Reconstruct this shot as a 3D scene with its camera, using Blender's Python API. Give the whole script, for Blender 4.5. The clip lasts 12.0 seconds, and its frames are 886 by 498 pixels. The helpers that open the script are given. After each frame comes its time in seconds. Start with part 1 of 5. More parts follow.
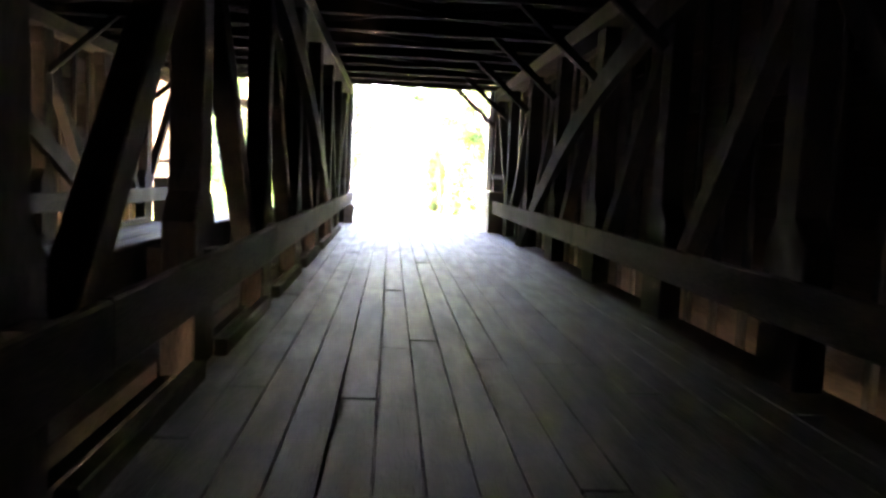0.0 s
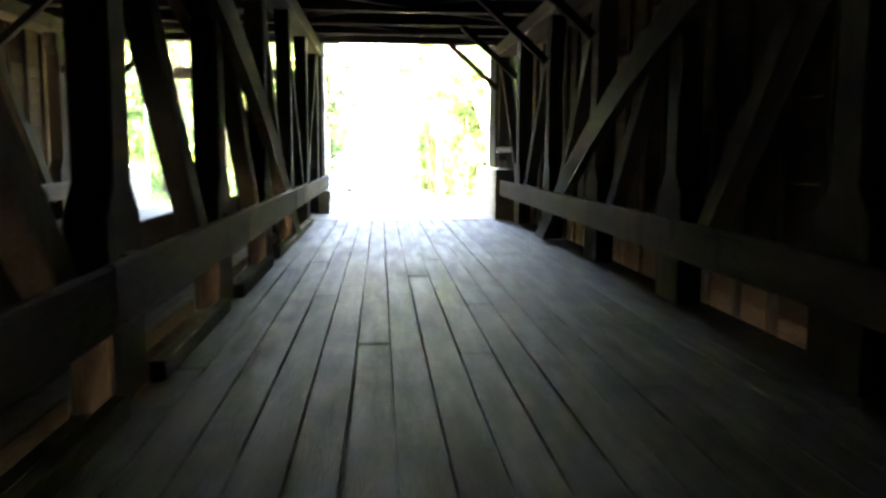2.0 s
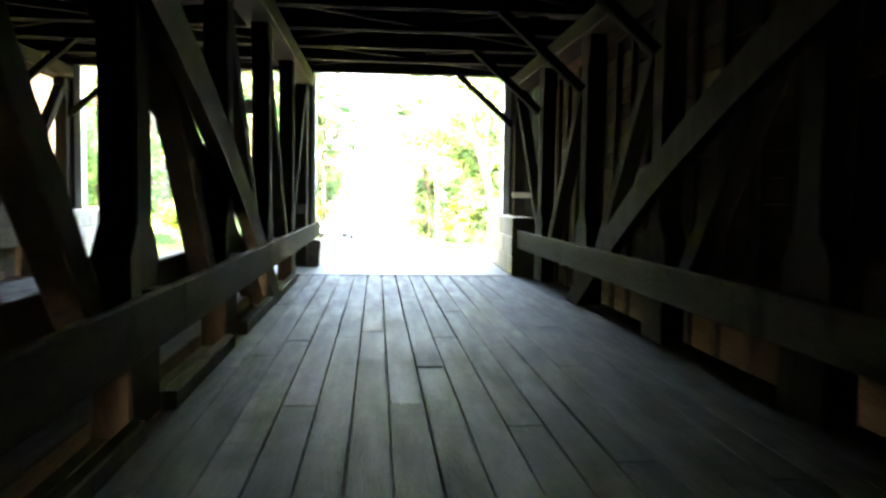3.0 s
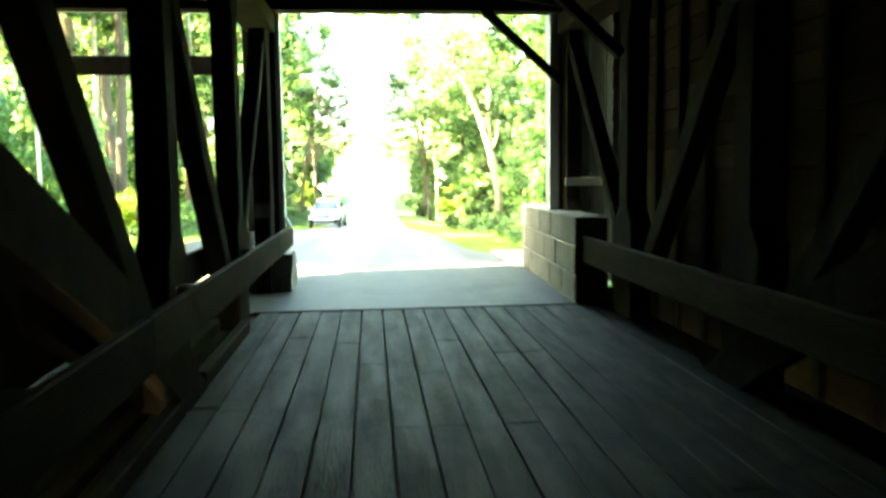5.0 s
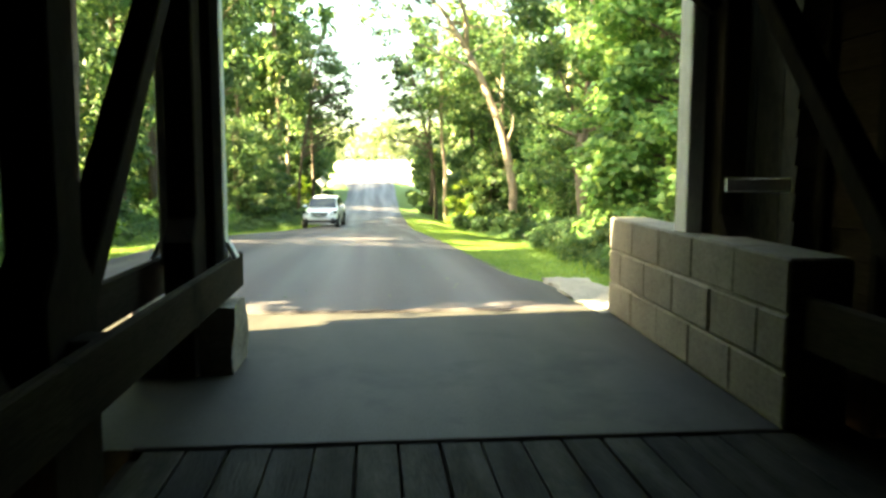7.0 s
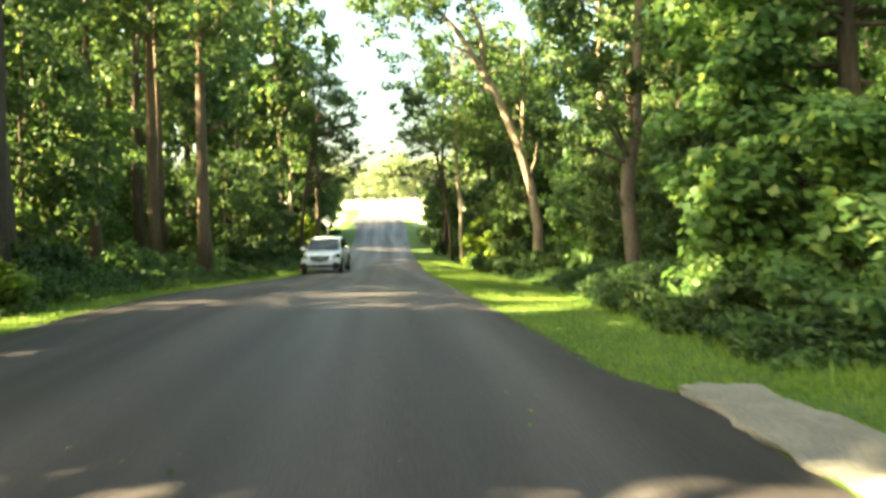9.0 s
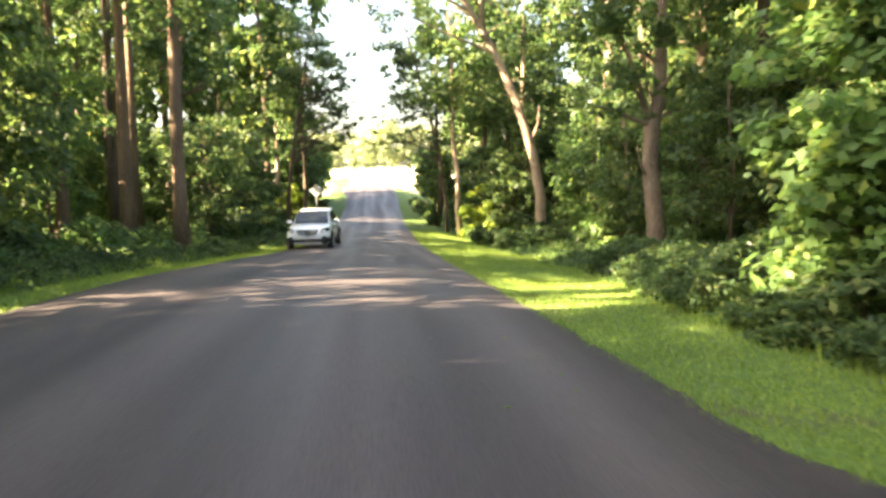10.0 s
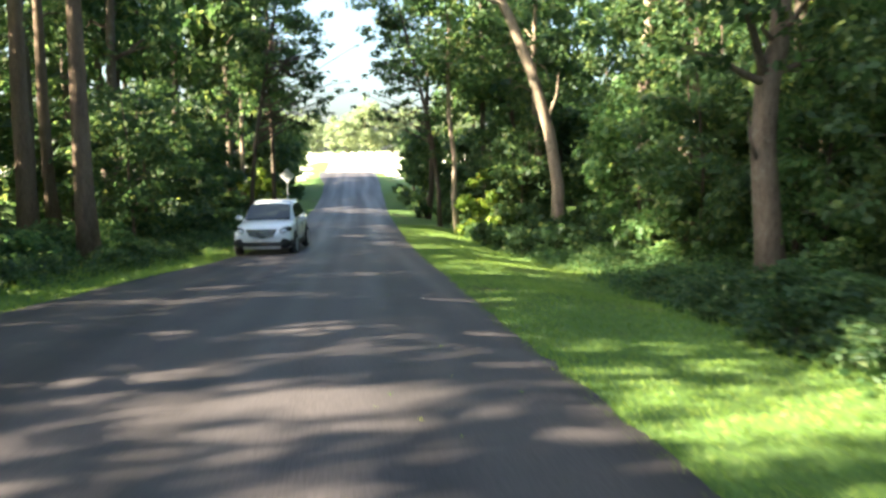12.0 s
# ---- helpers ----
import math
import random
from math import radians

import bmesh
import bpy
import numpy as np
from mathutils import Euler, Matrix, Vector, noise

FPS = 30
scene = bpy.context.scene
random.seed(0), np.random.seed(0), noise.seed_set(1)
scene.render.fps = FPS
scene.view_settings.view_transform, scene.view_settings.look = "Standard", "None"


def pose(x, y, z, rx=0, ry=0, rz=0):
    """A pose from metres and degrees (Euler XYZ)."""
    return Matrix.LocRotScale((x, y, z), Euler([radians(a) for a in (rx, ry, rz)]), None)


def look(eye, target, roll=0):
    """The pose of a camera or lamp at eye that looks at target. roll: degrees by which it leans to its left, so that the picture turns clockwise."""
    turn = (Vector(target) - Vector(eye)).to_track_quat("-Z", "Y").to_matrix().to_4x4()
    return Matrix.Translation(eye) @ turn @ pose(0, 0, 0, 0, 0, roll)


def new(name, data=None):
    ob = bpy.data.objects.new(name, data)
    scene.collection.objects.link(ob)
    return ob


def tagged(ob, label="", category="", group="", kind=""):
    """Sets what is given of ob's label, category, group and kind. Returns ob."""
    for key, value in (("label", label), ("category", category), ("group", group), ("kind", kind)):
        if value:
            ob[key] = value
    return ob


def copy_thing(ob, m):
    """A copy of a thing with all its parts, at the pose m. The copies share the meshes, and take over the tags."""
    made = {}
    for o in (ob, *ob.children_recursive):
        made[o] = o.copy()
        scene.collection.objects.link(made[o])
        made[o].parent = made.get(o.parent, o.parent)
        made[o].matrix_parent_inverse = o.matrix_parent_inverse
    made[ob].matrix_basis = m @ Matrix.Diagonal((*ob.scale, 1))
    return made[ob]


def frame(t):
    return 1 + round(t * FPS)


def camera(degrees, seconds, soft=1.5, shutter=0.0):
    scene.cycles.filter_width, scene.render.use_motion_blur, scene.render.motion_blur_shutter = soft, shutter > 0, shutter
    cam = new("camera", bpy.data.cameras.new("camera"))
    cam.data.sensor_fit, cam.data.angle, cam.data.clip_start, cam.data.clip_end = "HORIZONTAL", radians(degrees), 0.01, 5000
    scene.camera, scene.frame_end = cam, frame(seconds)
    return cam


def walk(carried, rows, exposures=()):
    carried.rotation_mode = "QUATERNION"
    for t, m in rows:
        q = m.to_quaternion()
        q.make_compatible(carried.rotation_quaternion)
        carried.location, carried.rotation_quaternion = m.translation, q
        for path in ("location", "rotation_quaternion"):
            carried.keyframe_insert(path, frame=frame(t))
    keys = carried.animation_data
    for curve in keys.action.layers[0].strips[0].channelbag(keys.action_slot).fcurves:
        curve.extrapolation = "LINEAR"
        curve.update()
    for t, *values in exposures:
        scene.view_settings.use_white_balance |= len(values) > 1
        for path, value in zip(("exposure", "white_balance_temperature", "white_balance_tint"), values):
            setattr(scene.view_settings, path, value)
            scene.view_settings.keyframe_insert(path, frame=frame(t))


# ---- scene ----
cam = camera(59.5, 12.0, soft=2.8, shutter=0.5)
PATH = [
    (0, (0.074, -22.393, 1.437), (0.215, -20.406, 1.251), 2.7),
    (0.2, (0.087, -22.049, 1.419), (0.226, -20.058, 1.289), 2.1),
    (0.3, (0.094, -21.876, 1.41), (0.221, -19.882, 1.32), 1.9),
    (0.5, (0.107, -21.532, 1.392), (0.236, -19.538, 1.311), 1.3),
    (0.7, (0.133, -21.13, 1.405), (0.249, -19.137, 1.288), 0.3),
    (0.8, (0.146, -20.929, 1.411), (0.261, -18.935, 1.302), -0.2),
    (1, (0.172, -20.527, 1.424), (0.302, -18.535, 1.296), -1.2),
    (1.2, (0.174, -20.139, 1.414), (0.335, -18.15, 1.269), -1.3),
    (1.3, (0.176, -19.944, 1.409), (0.332, -17.955, 1.278), -1.4),
    (1.5, (0.178, -19.556, 1.399), (0.315, -17.569, 1.211), -1.5),
    (1.8, (0.204, -18.934, 1.412), (0.336, -16.962, 1.104), -0.4),
    (2, (0.222, -18.519, 1.42), (0.382, -16.54, 1.174), 0.3),
    (2.2, (0.236, -18.09, 1.438), (0.408, -16.111, 1.207), 0.1),
    (2.3, (0.243, -17.876, 1.446), (0.423, -15.894, 1.243), -0.1),
    (2.5, (0.257, -17.447, 1.464), (0.424, -15.461, 1.3), -0.3),
    (2.7, (0.231, -16.909, 1.454), (0.384, -14.925, 1.25), 0.2),
    (2.8, (0.219, -16.64, 1.45), (0.374, -14.654, 1.277), 0.4),
    (3, (0.193, -16.102, 1.44), (0.364, -14.114, 1.306), 0.9),
    (3.2, (0.171, -15.66, 1.445), (0.343, -13.675, 1.273), 0.8),
    (4.8, (0.187, -11.915, 1.675), (0.361, -9.936, 1.446), -0.6),
    (5, (0.185, -11.341, 1.647), (0.366, -9.358, 1.451), -0.7),
    (5.2, (0.172, -10.896, 1.635), (0.362, -8.912, 1.466), -0.5),
    (5.3, (0.166, -10.673, 1.629), (0.359, -8.692, 1.438), -0.4),
    (5.5, (0.153, -10.228, 1.617), (0.34, -8.246, 1.425), -0.2),
    (5.7, (0.157, -9.718, 1.624), (0.328, -7.739, 1.388), -0.3),
    (5.8, (0.158, -9.463, 1.627), (0.333, -7.482, 1.417), -0.4),
    (6, (0.162, -8.953, 1.634), (0.346, -6.973, 1.425), -0.5),
    (6.2, (0.15, -8.468, 1.622), (0.319, -6.484, 1.432), -0.3),
    (6.3, (0.145, -8.226, 1.616), (0.323, -6.242, 1.438), -0.1),
    (6.5, (0.133, -7.741, 1.604), (0.319, -5.757, 1.436), 0.1),
    (6.7, (0.14, -7.236, 1.612), (0.329, -5.258, 1.381), 0.1),
    (6.8, (0.144, -6.983, 1.617), (0.309, -5.001, 1.41), 0.1),
    (7, (0.151, -6.478, 1.625), (0.33, -4.497, 1.418), 0.1),
    (7.2, (0.082, -6.083, 1.611), (0.256, -4.1, 1.419), -0.3),
    (8.8, (0.304, -1.765, 1.499), (0.452, 0.222, 1.334), -0.9),
    (9, (0.285, -1.281, 1.498), (0.436, 0.71, 1.388), -0.9),
    (9.2, (0.267, -0.769, 1.508), (0.411, 1.224, 1.421), -1.1),
    (9.3, (0.259, -0.513, 1.512), (0.411, 1.479, 1.425), -1.1),
    (9.5, (0.241, -0.001, 1.522), (0.385, 1.993, 1.446), -1.3),
    (9.7, (0.196, 0.567, 1.524), (0.343, 2.557, 1.391), -1.2),
    (9.8, (0.173, 0.85, 1.524), (0.311, 2.839, 1.364), -1.2),
    (10, (0.128, 1.418, 1.526), (0.304, 3.401, 1.334), -1.1),
    (10.2, (0.11, 2.067, 1.528), (0.282, 4.05, 1.331), -0.7),
    (10.3, (0.101, 2.391, 1.529), (0.285, 4.372, 1.326), -0.6),
    (10.5, (0.083, 3.04, 1.531), (0.29, 5.022, 1.365), -0.2),
    (10.7, (0.111, 3.816, 1.513), (0.359, 5.797, 1.399), -0.5),
    (10.8, (0.124, 4.204, 1.505), (0.38, 6.185, 1.4), -0.7),
    (11, (0.152, 4.98, 1.487), (0.414, 6.957, 1.337), -1.0),
    (11.2, (0.2, 5.812, 1.475), (0.433, 7.79, 1.293), -0.6),
    (11.3, (0.224, 6.229, 1.47), (0.445, 8.207, 1.278), -0.3),
    (11.5, (0.272, 7.061, 1.458), (0.497, 9.039, 1.267), 0.1),
    (11.7, (0.266, 7.948, 1.446), (0.489, 9.925, 1.241), -0.2),
    (11.8, (0.264, 8.391, 1.441), (0.491, 10.364, 1.207), -0.3),
    (12, (0.258, 9.278, 1.429), (0.481, 11.253, 1.2), -0.6),
]
walk(cam, [(t, look(eye, target, roll)) for t, eye, target, roll in PATH],
     exposures=[(0.0, 9.5, 6750, 36), (1.5, 9.35, 6900, 26), (3.0, 8.75, 6800, 14), (5.0, 7.05, 7400, -15), (6.0, 5.95, 7900, 4), (7.0, 5.1, 7700, -8),
                (9.0, 4.0, 7900, -9), (9.6, 4.2, 7600, 3), (10.0, 4.3, 7400, 13), (10.5, 4.05, 6900, 16), (11.5, 3.75, 6000, 6), (12.0, 3.58, 5950, 3)])

# ---------------------------------------------------------------- light
SUN_FROM = Vector((-0.80, -0.19, 0.50)).normalized()
world = bpy.data.worlds.new("sky")
scene.world = world
world.use_nodes = True
wn = world.node_tree.nodes
sky = wn.new("ShaderNodeTexSky")
sky.sky_type = "NISHITA"
sky.sun_disc = False
sky.air_density, sky.dust_density, sky.ozone_density = 1.0, 4.5, 0.6       # summer haze
sky.sun_elevation = math.asin(SUN_FROM.z)
sky.sun_rotation = math.atan2(SUN_FROM.x, SUN_FROM.y)
world.node_tree.links.new(sky.outputs[0], wn["Background"].inputs[0])
wn["Background"].inputs[1].default_value = 0.05
sun = new("sun", bpy.data.lights.new("sun", "SUN"))
sun.data.energy = 5.0
sun.data.angle = radians(0.6)
sun.data.color = (1.0, 0.83, 0.60)
sun.matrix_world = look(SUN_FROM * 60, (0, 0, 0))


# ---------------------------------------------------------------- materials
def ramp_node(nt, fac, stops):
    r = nt.nodes.new("ShaderNodeValToRGB")
    r.color_ramp.elements[0].position, r.color_ramp.elements[0].color = stops[0][0], (*stops[0][1], 1)
    r.color_ramp.elements[1].position, r.color_ramp.elements[1].color = stops[-1][0], (*stops[-1][1], 1)
    for pos, col in stops[1:-1]:
        e = r.color_ramp.elements.new(pos)
        e.color = (*col, 1)
    nt.links.new(fac, r.inputs[0])
    return r.outputs[0]


def noise_node(nt, coord, scale, detail=4.0, rough=0.6, stretch=(1, 1, 1)):
    m = nt.nodes.new("ShaderNodeMapping")
    m.inputs["Scale"].default_value = stretch
    nt.links.new(coord, m.inputs[0])
    n = nt.nodes.new("ShaderNodeTexNoise")
    n.inputs["Scale"].default_value = scale
    n.inputs["Detail"].default_value = detail
    n.inputs["Roughness"].default_value = rough
    nt.links.new(m.outputs[0], n.inputs["Vector"])
    return n.outputs[0]


def mix_col(nt, fac, a, b, kind="MIX"):
    m = nt.nodes.new("ShaderNodeMix")
    m.data_type, m.blend_type = "RGBA", kind
    for value, socket in ((fac, m.inputs[0]), (a, m.inputs[6]), (b, m.inputs[7])):
        if isinstance(value, (int, float)):
            socket.default_value = value
        elif isinstance(value, tuple):
            socket.default_value = (*value, 1)
        else:
            nt.links.new(value, socket)
    return m.outputs[2]


def material(name, low, high, scale=3.0, stretch=(1, 1, 1), rough=0.8, metal=0.0, bump=0.3, fine=40.0,
             stain=None, by_object=0.0, by_island=0.0, spec=0.3, dist=0.01, own=False, gloss=None, detail=5):
    """Two scales of noise between two colours, stains, relief, and a change of value from piece to piece."""
    mat = bpy.data.materials.new(name)
    mat.use_nodes = True
    nt = mat.node_tree
    b = nt.nodes["Principled BSDF"]
    geo = nt.nodes.new("ShaderNodeNewGeometry")
    tex = nt.nodes.new("ShaderNodeTexCoord")
    coord = tex.outputs["Object"] if own else geo.outputs["Position"]
    big = noise_node(nt, coord, scale, detail, 0.6, stretch)
    small = noise_node(nt, coord, fine, 3, 0.6, stretch)
    col = ramp_node(nt, big, [(0.3, low), (0.7, high)])
    dark = tuple(c * 0.55 for c in low)
    sm = ramp_node(nt, small, [(0.32, dark), (0.62, high)])
    col = mix_col(nt, 0.38, col, sm)
    if stain:
        st = noise_node(nt, coord, stain[0], 6, 0.65)
        f = ramp_node(nt, st, [(stain[2], (0, 0, 0)), (stain[2] + 0.14, (1, 1, 1))])
        col = mix_col(nt, f, col, stain[1])
    for amount, socket in ((by_object, None), (by_island, geo.outputs["Random Per Island"])):
        if amount:
            if socket is None:
                oi = nt.nodes.new("ShaderNodeObjectInfo")
                socket = oi.outputs["Random"]
            v = ramp_node(nt, socket, [(0.0, (1 - amount,) * 3), (1.0, (1 + amount * 0.6,) * 3)])
            col = mix_col(nt, 1.0, col, v, "MULTIPLY")
    nt.links.new(col, b.inputs["Base Color"])
    b.inputs["Roughness"].default_value = rough
    if gloss:
        gl = ramp_node(nt, big, [(0.35, (gloss[0],) * 3), (0.65, (gloss[1],) * 3)])
        nt.links.new(gl, b.inputs["Roughness"])
    b.inputs["Metallic"].default_value = metal
    b.inputs["Specular IOR Level"].default_value = spec
    if bump:
        bp = nt.nodes.new("ShaderNodeBump")
        bp.inputs["Strength"].default_value = bump
        bp.inputs["Distance"].default_value = dist
        nt.links.new(small, bp.inputs["Height"])
        nt.links.new(bp.outputs[0], b.inputs["Normal"])
    return mat


def leaf_material(name, dark, light, yellow, glow=0.45):
    """Leaves that let light through: diffuse and translucent, each leaf a little different."""
    mat = bpy.data.materials.new(name)
    mat.use_nodes = True
    nt = mat.node_tree
    nt.nodes.remove(nt.nodes["Principled BSDF"])
    out = nt.nodes["Material Output"]
    geo = nt.nodes.new("ShaderNodeNewGeometry")
    col = ramp_node(nt, geo.outputs["Random Per Island"], [(0.0, dark), (0.7, light), (1.0, yellow)])
    big = noise_node(nt, geo.outputs["Position"], 0.35, 3)
    v = ramp_node(nt, big, [(0.3, (0.7, 0.75, 0.7)), (0.7, (1.2, 1.15, 0.9))])
    col = mix_col(nt, 1.0, col, v, "MULTIPLY")
    d = nt.nodes.new("ShaderNodeBsdfPrincipled")
    d.inputs["Roughness"].default_value = 0.5
    d.inputs["Specular IOR Level"].default_value = 0.35
    nt.links.new(col, d.inputs["Base Color"])
    t = nt.nodes.new("ShaderNodeBsdfTranslucent")
    tcol = mix_col(nt, 1.0, col, (1.8, 1.7, 1.3), "MULTIPLY")
    nt.links.new(tcol, t.inputs["Color"])
    mx = nt.nodes.new("ShaderNodeMixShader")
    mx.inputs[0].default_value = glow
    nt.links.new(d.outputs[0], mx.inputs[1])
    nt.links.new(t.outputs[0], mx.inputs[2])
    nt.links.new(mx.outputs[0], out.inputs["Surface"])
    return mat


# bridge wood: base colours set near black to deepen the gloom inside
M_PLANK = material("worn_plank_dimmed", (0.0062, 0.0058, 0.0033), (0.0245, 0.0226, 0.0132), 1.7, (4, 0.6, 4), 0.7, 0, 0.9, 16,
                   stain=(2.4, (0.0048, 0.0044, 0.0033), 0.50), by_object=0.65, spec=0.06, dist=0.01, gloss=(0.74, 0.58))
# darkened well below old wood, so trusses and roof sink into shade
M_TIMBER = material("old_timber_dimmed", (0.0155, 0.0128, 0.0098), (0.041, 0.034, 0.0265), 1.6, (3.5, 3.5, 0.7), 0.85, 0, 0.8, 18,
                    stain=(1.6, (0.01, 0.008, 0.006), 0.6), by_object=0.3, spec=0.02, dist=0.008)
M_RAIL = material("rail_timber", (0.024, 0.0205, 0.0145), (0.052, 0.0445, 0.032), 1.2, (5, 0.6, 5), 0.8, 0, 0.4, 14,
                  stain=(1.2, (0.014, 0.012, 0.0088), 0.56), by_object=0.2, spec=0.02, dist=0.006)
M_BOARD = material("siding_board", (0.032, 0.023, 0.0155), (0.068, 0.049, 0.034), 1.0, (5, 0.5, 5), 0.85, 0, 0.4, 14,
                   by_object=0.25, by_island=0.25, spec=0.03, dist=0.006)
M_WHITE = material("white_paint", (0.66, 0.66, 0.63), (0.82, 0.82, 0.80), 2.0, (4, 4, 0.6), 0.55, 0, 0.25, 20,
                   stain=(2.2, (0.45, 0.43, 0.38), 0.66), dist=0.004)
M_ROOF = material("roof_shingle", (0.06, 0.055, 0.05), (0.13, 0.12, 0.11), 1.2, rough=0.9, bump=0.5, by_island=0.2)
M_BLOCK = material("concrete_block", (0.125, 0.112, 0.088), (0.235, 0.213, 0.17), 1.6, rough=0.9, bump=0.5, fine=30,
                   stain=(1.4, (0.11, 0.105, 0.08), 0.56), by_object=0.12, dist=0.01)
M_STONE = material("rough_stone", (0.20, 0.17, 0.13), (0.34, 0.30, 0.24), 2.4, rough=0.9, bump=0.7, fine=22,
                   stain=(2.0, (0.10, 0.09, 0.07), 0.55), dist=0.02)
M_ASPHALT = material("asphalt", (0.031, 0.0262, 0.0268), (0.070, 0.0595, 0.060), 0.55, (2.0, 0.07, 1), 0.5, 0, 0.4, 60,
                     stain=(0.35, (0.078, 0.067, 0.0665), 0.60), spec=0.28, gloss=(0.66, 0.52), detail=1.5, dist=0.006)


def tyre_lanes(mat):
    """Paler polished lanes along the road, where tyres run."""
    nt = mat.node_tree
    base = nt.nodes["Principled BSDF"].inputs["Base Color"]
    geo = nt.nodes.new("ShaderNodeNewGeometry")
    sep = nt.nodes.new("ShaderNodeSeparateXYZ")
    nt.links.new(geo.outputs["Position"], sep.inputs[0])
    wob = noise_node(nt, geo.outputs["Position"], 0.25, 2, 0.5, (1, 0.5, 1))
    add = nt.nodes.new("ShaderNodeMath")
    add.operation = "MULTIPLY_ADD"
    add.inputs[1].default_value = 0.9
    nt.links.new(wob, add.inputs[0])
    nt.links.new(sep.outputs[0], add.inputs[2])
    rng_node = nt.nodes.new("ShaderNodeMapRange")
    rng_node.inputs["From Min"].default_value, rng_node.inputs["From Max"].default_value = -4.05, 2.95
    nt.links.new(add.outputs[0], rng_node.inputs["Value"])
    lanes = [(-4.4, 0.8), (-3.3, 1.25), (-2.6, 0.8), (-1.85, 1.35), (-0.95, 0.72), (0.0, 1.4), (0.75, 0.78), (1.45, 1.3), (2.2, 0.8)]
    v = ramp_node(nt, rng_node.outputs[0], [((x + 4.5) / 7.0, (k, k * 0.99, k * 0.985)) for x, k in lanes])
    nt.links.new(mix_col(nt, 1.0, base.links[0].from_socket, v, "MULTIPLY"), base)


tyre_lanes(M_ASPHALT)
# added stream bed, kept pale to bounce sunlight up through the deck gaps
M_BOUNCE_GRAVEL = material("bounce_gravel", (0.18, 0.155, 0.12), (0.27, 0.24, 0.19), 1.6, rough=0.9, bump=0.8, fine=12, stain=(1.0, (0.2, 0.17, 0.12), 0.58), dist=0.03)
M_SLAB = material("old_pavement", (0.016, 0.0148, 0.0125), (0.050, 0.0465, 0.0385), 0.9, (2, 0.4, 1), 0.6, 0, 0.5, 45,
                  stain=(0.8, (0.013, 0.0125, 0.0115), 0.52), spec=0.12, dist=0.006)
M_CONCRETE = material("pale_concrete", (0.13, 0.122, 0.105), (0.27, 0.25, 0.215), 2.0, rough=0.9, bump=0.5, fine=30,
                      stain=(2.5, (0.22, 0.2, 0.16), 0.6), dist=0.01)
M_GROUND = material("forest_ground", (0.055, 0.095, 0.02), (0.105, 0.18, 0.034), 0.6, rough=0.95, bump=0.8, fine=9,
                    stain=(0.5, (0.085, 0.065, 0.04), 0.56), dist=0.05)
M_HAY = material("dry_mown_grass", (0.48, 0.45, 0.34), (0.64, 0.61, 0.49), 0.3, rough=0.95, bump=0.5, fine=8, dist=0.05)
M_BARK = material("grey_bark", (0.062, 0.045, 0.031), (0.15, 0.113, 0.082), 1.0, (3, 3, 0.7), 0.9, 0, 0.9, 9,
                  stain=(1.2, (0.24, 0.215, 0.175), 0.62), by_object=0.2, dist=0.04)
# brightened so the leaning trunk looks sunlit; other pale trunks share it
M_BARK_LIT = material("lit_bark", (0.19, 0.14, 0.10), (0.38, 0.29, 0.21), 1.1, (3, 3, 0.7), 0.85, 0, 0.8, 9,
                       stain=(1.0, (0.08, 0.065, 0.05), 0.54), by_object=0.15, dist=0.03)
M_BARK_WARM = material("brown_bark", (0.085, 0.056, 0.036), (0.185, 0.128, 0.086), 1.0, (3, 3, 0.6), 0.9, 0, 0.9, 9,
                       stain=(1.1, (0.26, 0.19, 0.135), 0.63), by_object=0.2, dist=0.035)
M_BARK_MOTTLED = material("mottled_bark", (0.10, 0.072, 0.050), (0.24, 0.185, 0.14), 1.4, (2, 2, 0.7), 0.9, 0, 0.9, 8, stain=(1.1, (0.30, 0.27, 0.22), 0.60), dist=0.02)
M_LEAF = leaf_material("forest_leaf", (0.033, 0.069, 0.033), (0.073, 0.128, 0.056), (0.155, 0.19, 0.072), 0.55)
M_LEAF_MAPLE = leaf_material("maple_leaf", (0.054, 0.116, 0.046), (0.115, 0.205, 0.08), (0.21, 0.27, 0.10), 0.5)
M_LEAF_YELLOW = leaf_material("yellow_leaf", (0.07, 0.13, 0.018), (0.15, 0.22, 0.03), (0.28, 0.30, 0.05))
M_WEED = leaf_material("weed_leaf", (0.037, 0.082, 0.037), (0.08, 0.15, 0.062), (0.145, 0.195, 0.078), 0.5)
# leaf colour paled and greyed to stand for distance haze
M_LEAF_HAZE = leaf_material("hazed_far_leaf", (0.14, 0.185, 0.125), (0.22, 0.27, 0.185), (0.30, 0.34, 0.235))
M_GRASS = leaf_material("grass_blade", (0.10, 0.175, 0.037), (0.185, 0.28, 0.058), (0.28, 0.335, 0.085), 0.4)
M_STEEL = material("galvanised_steel", (0.42, 0.43, 0.44), (0.6, 0.6, 0.61), 4, rough=0.5, metal=0.7, bump=0.1)
M_SIGNBACK = material("sheet_aluminium", (0.55, 0.56, 0.57), (0.7, 0.7, 0.7), 3, rough=0.5, metal=0.3, bump=0.05)


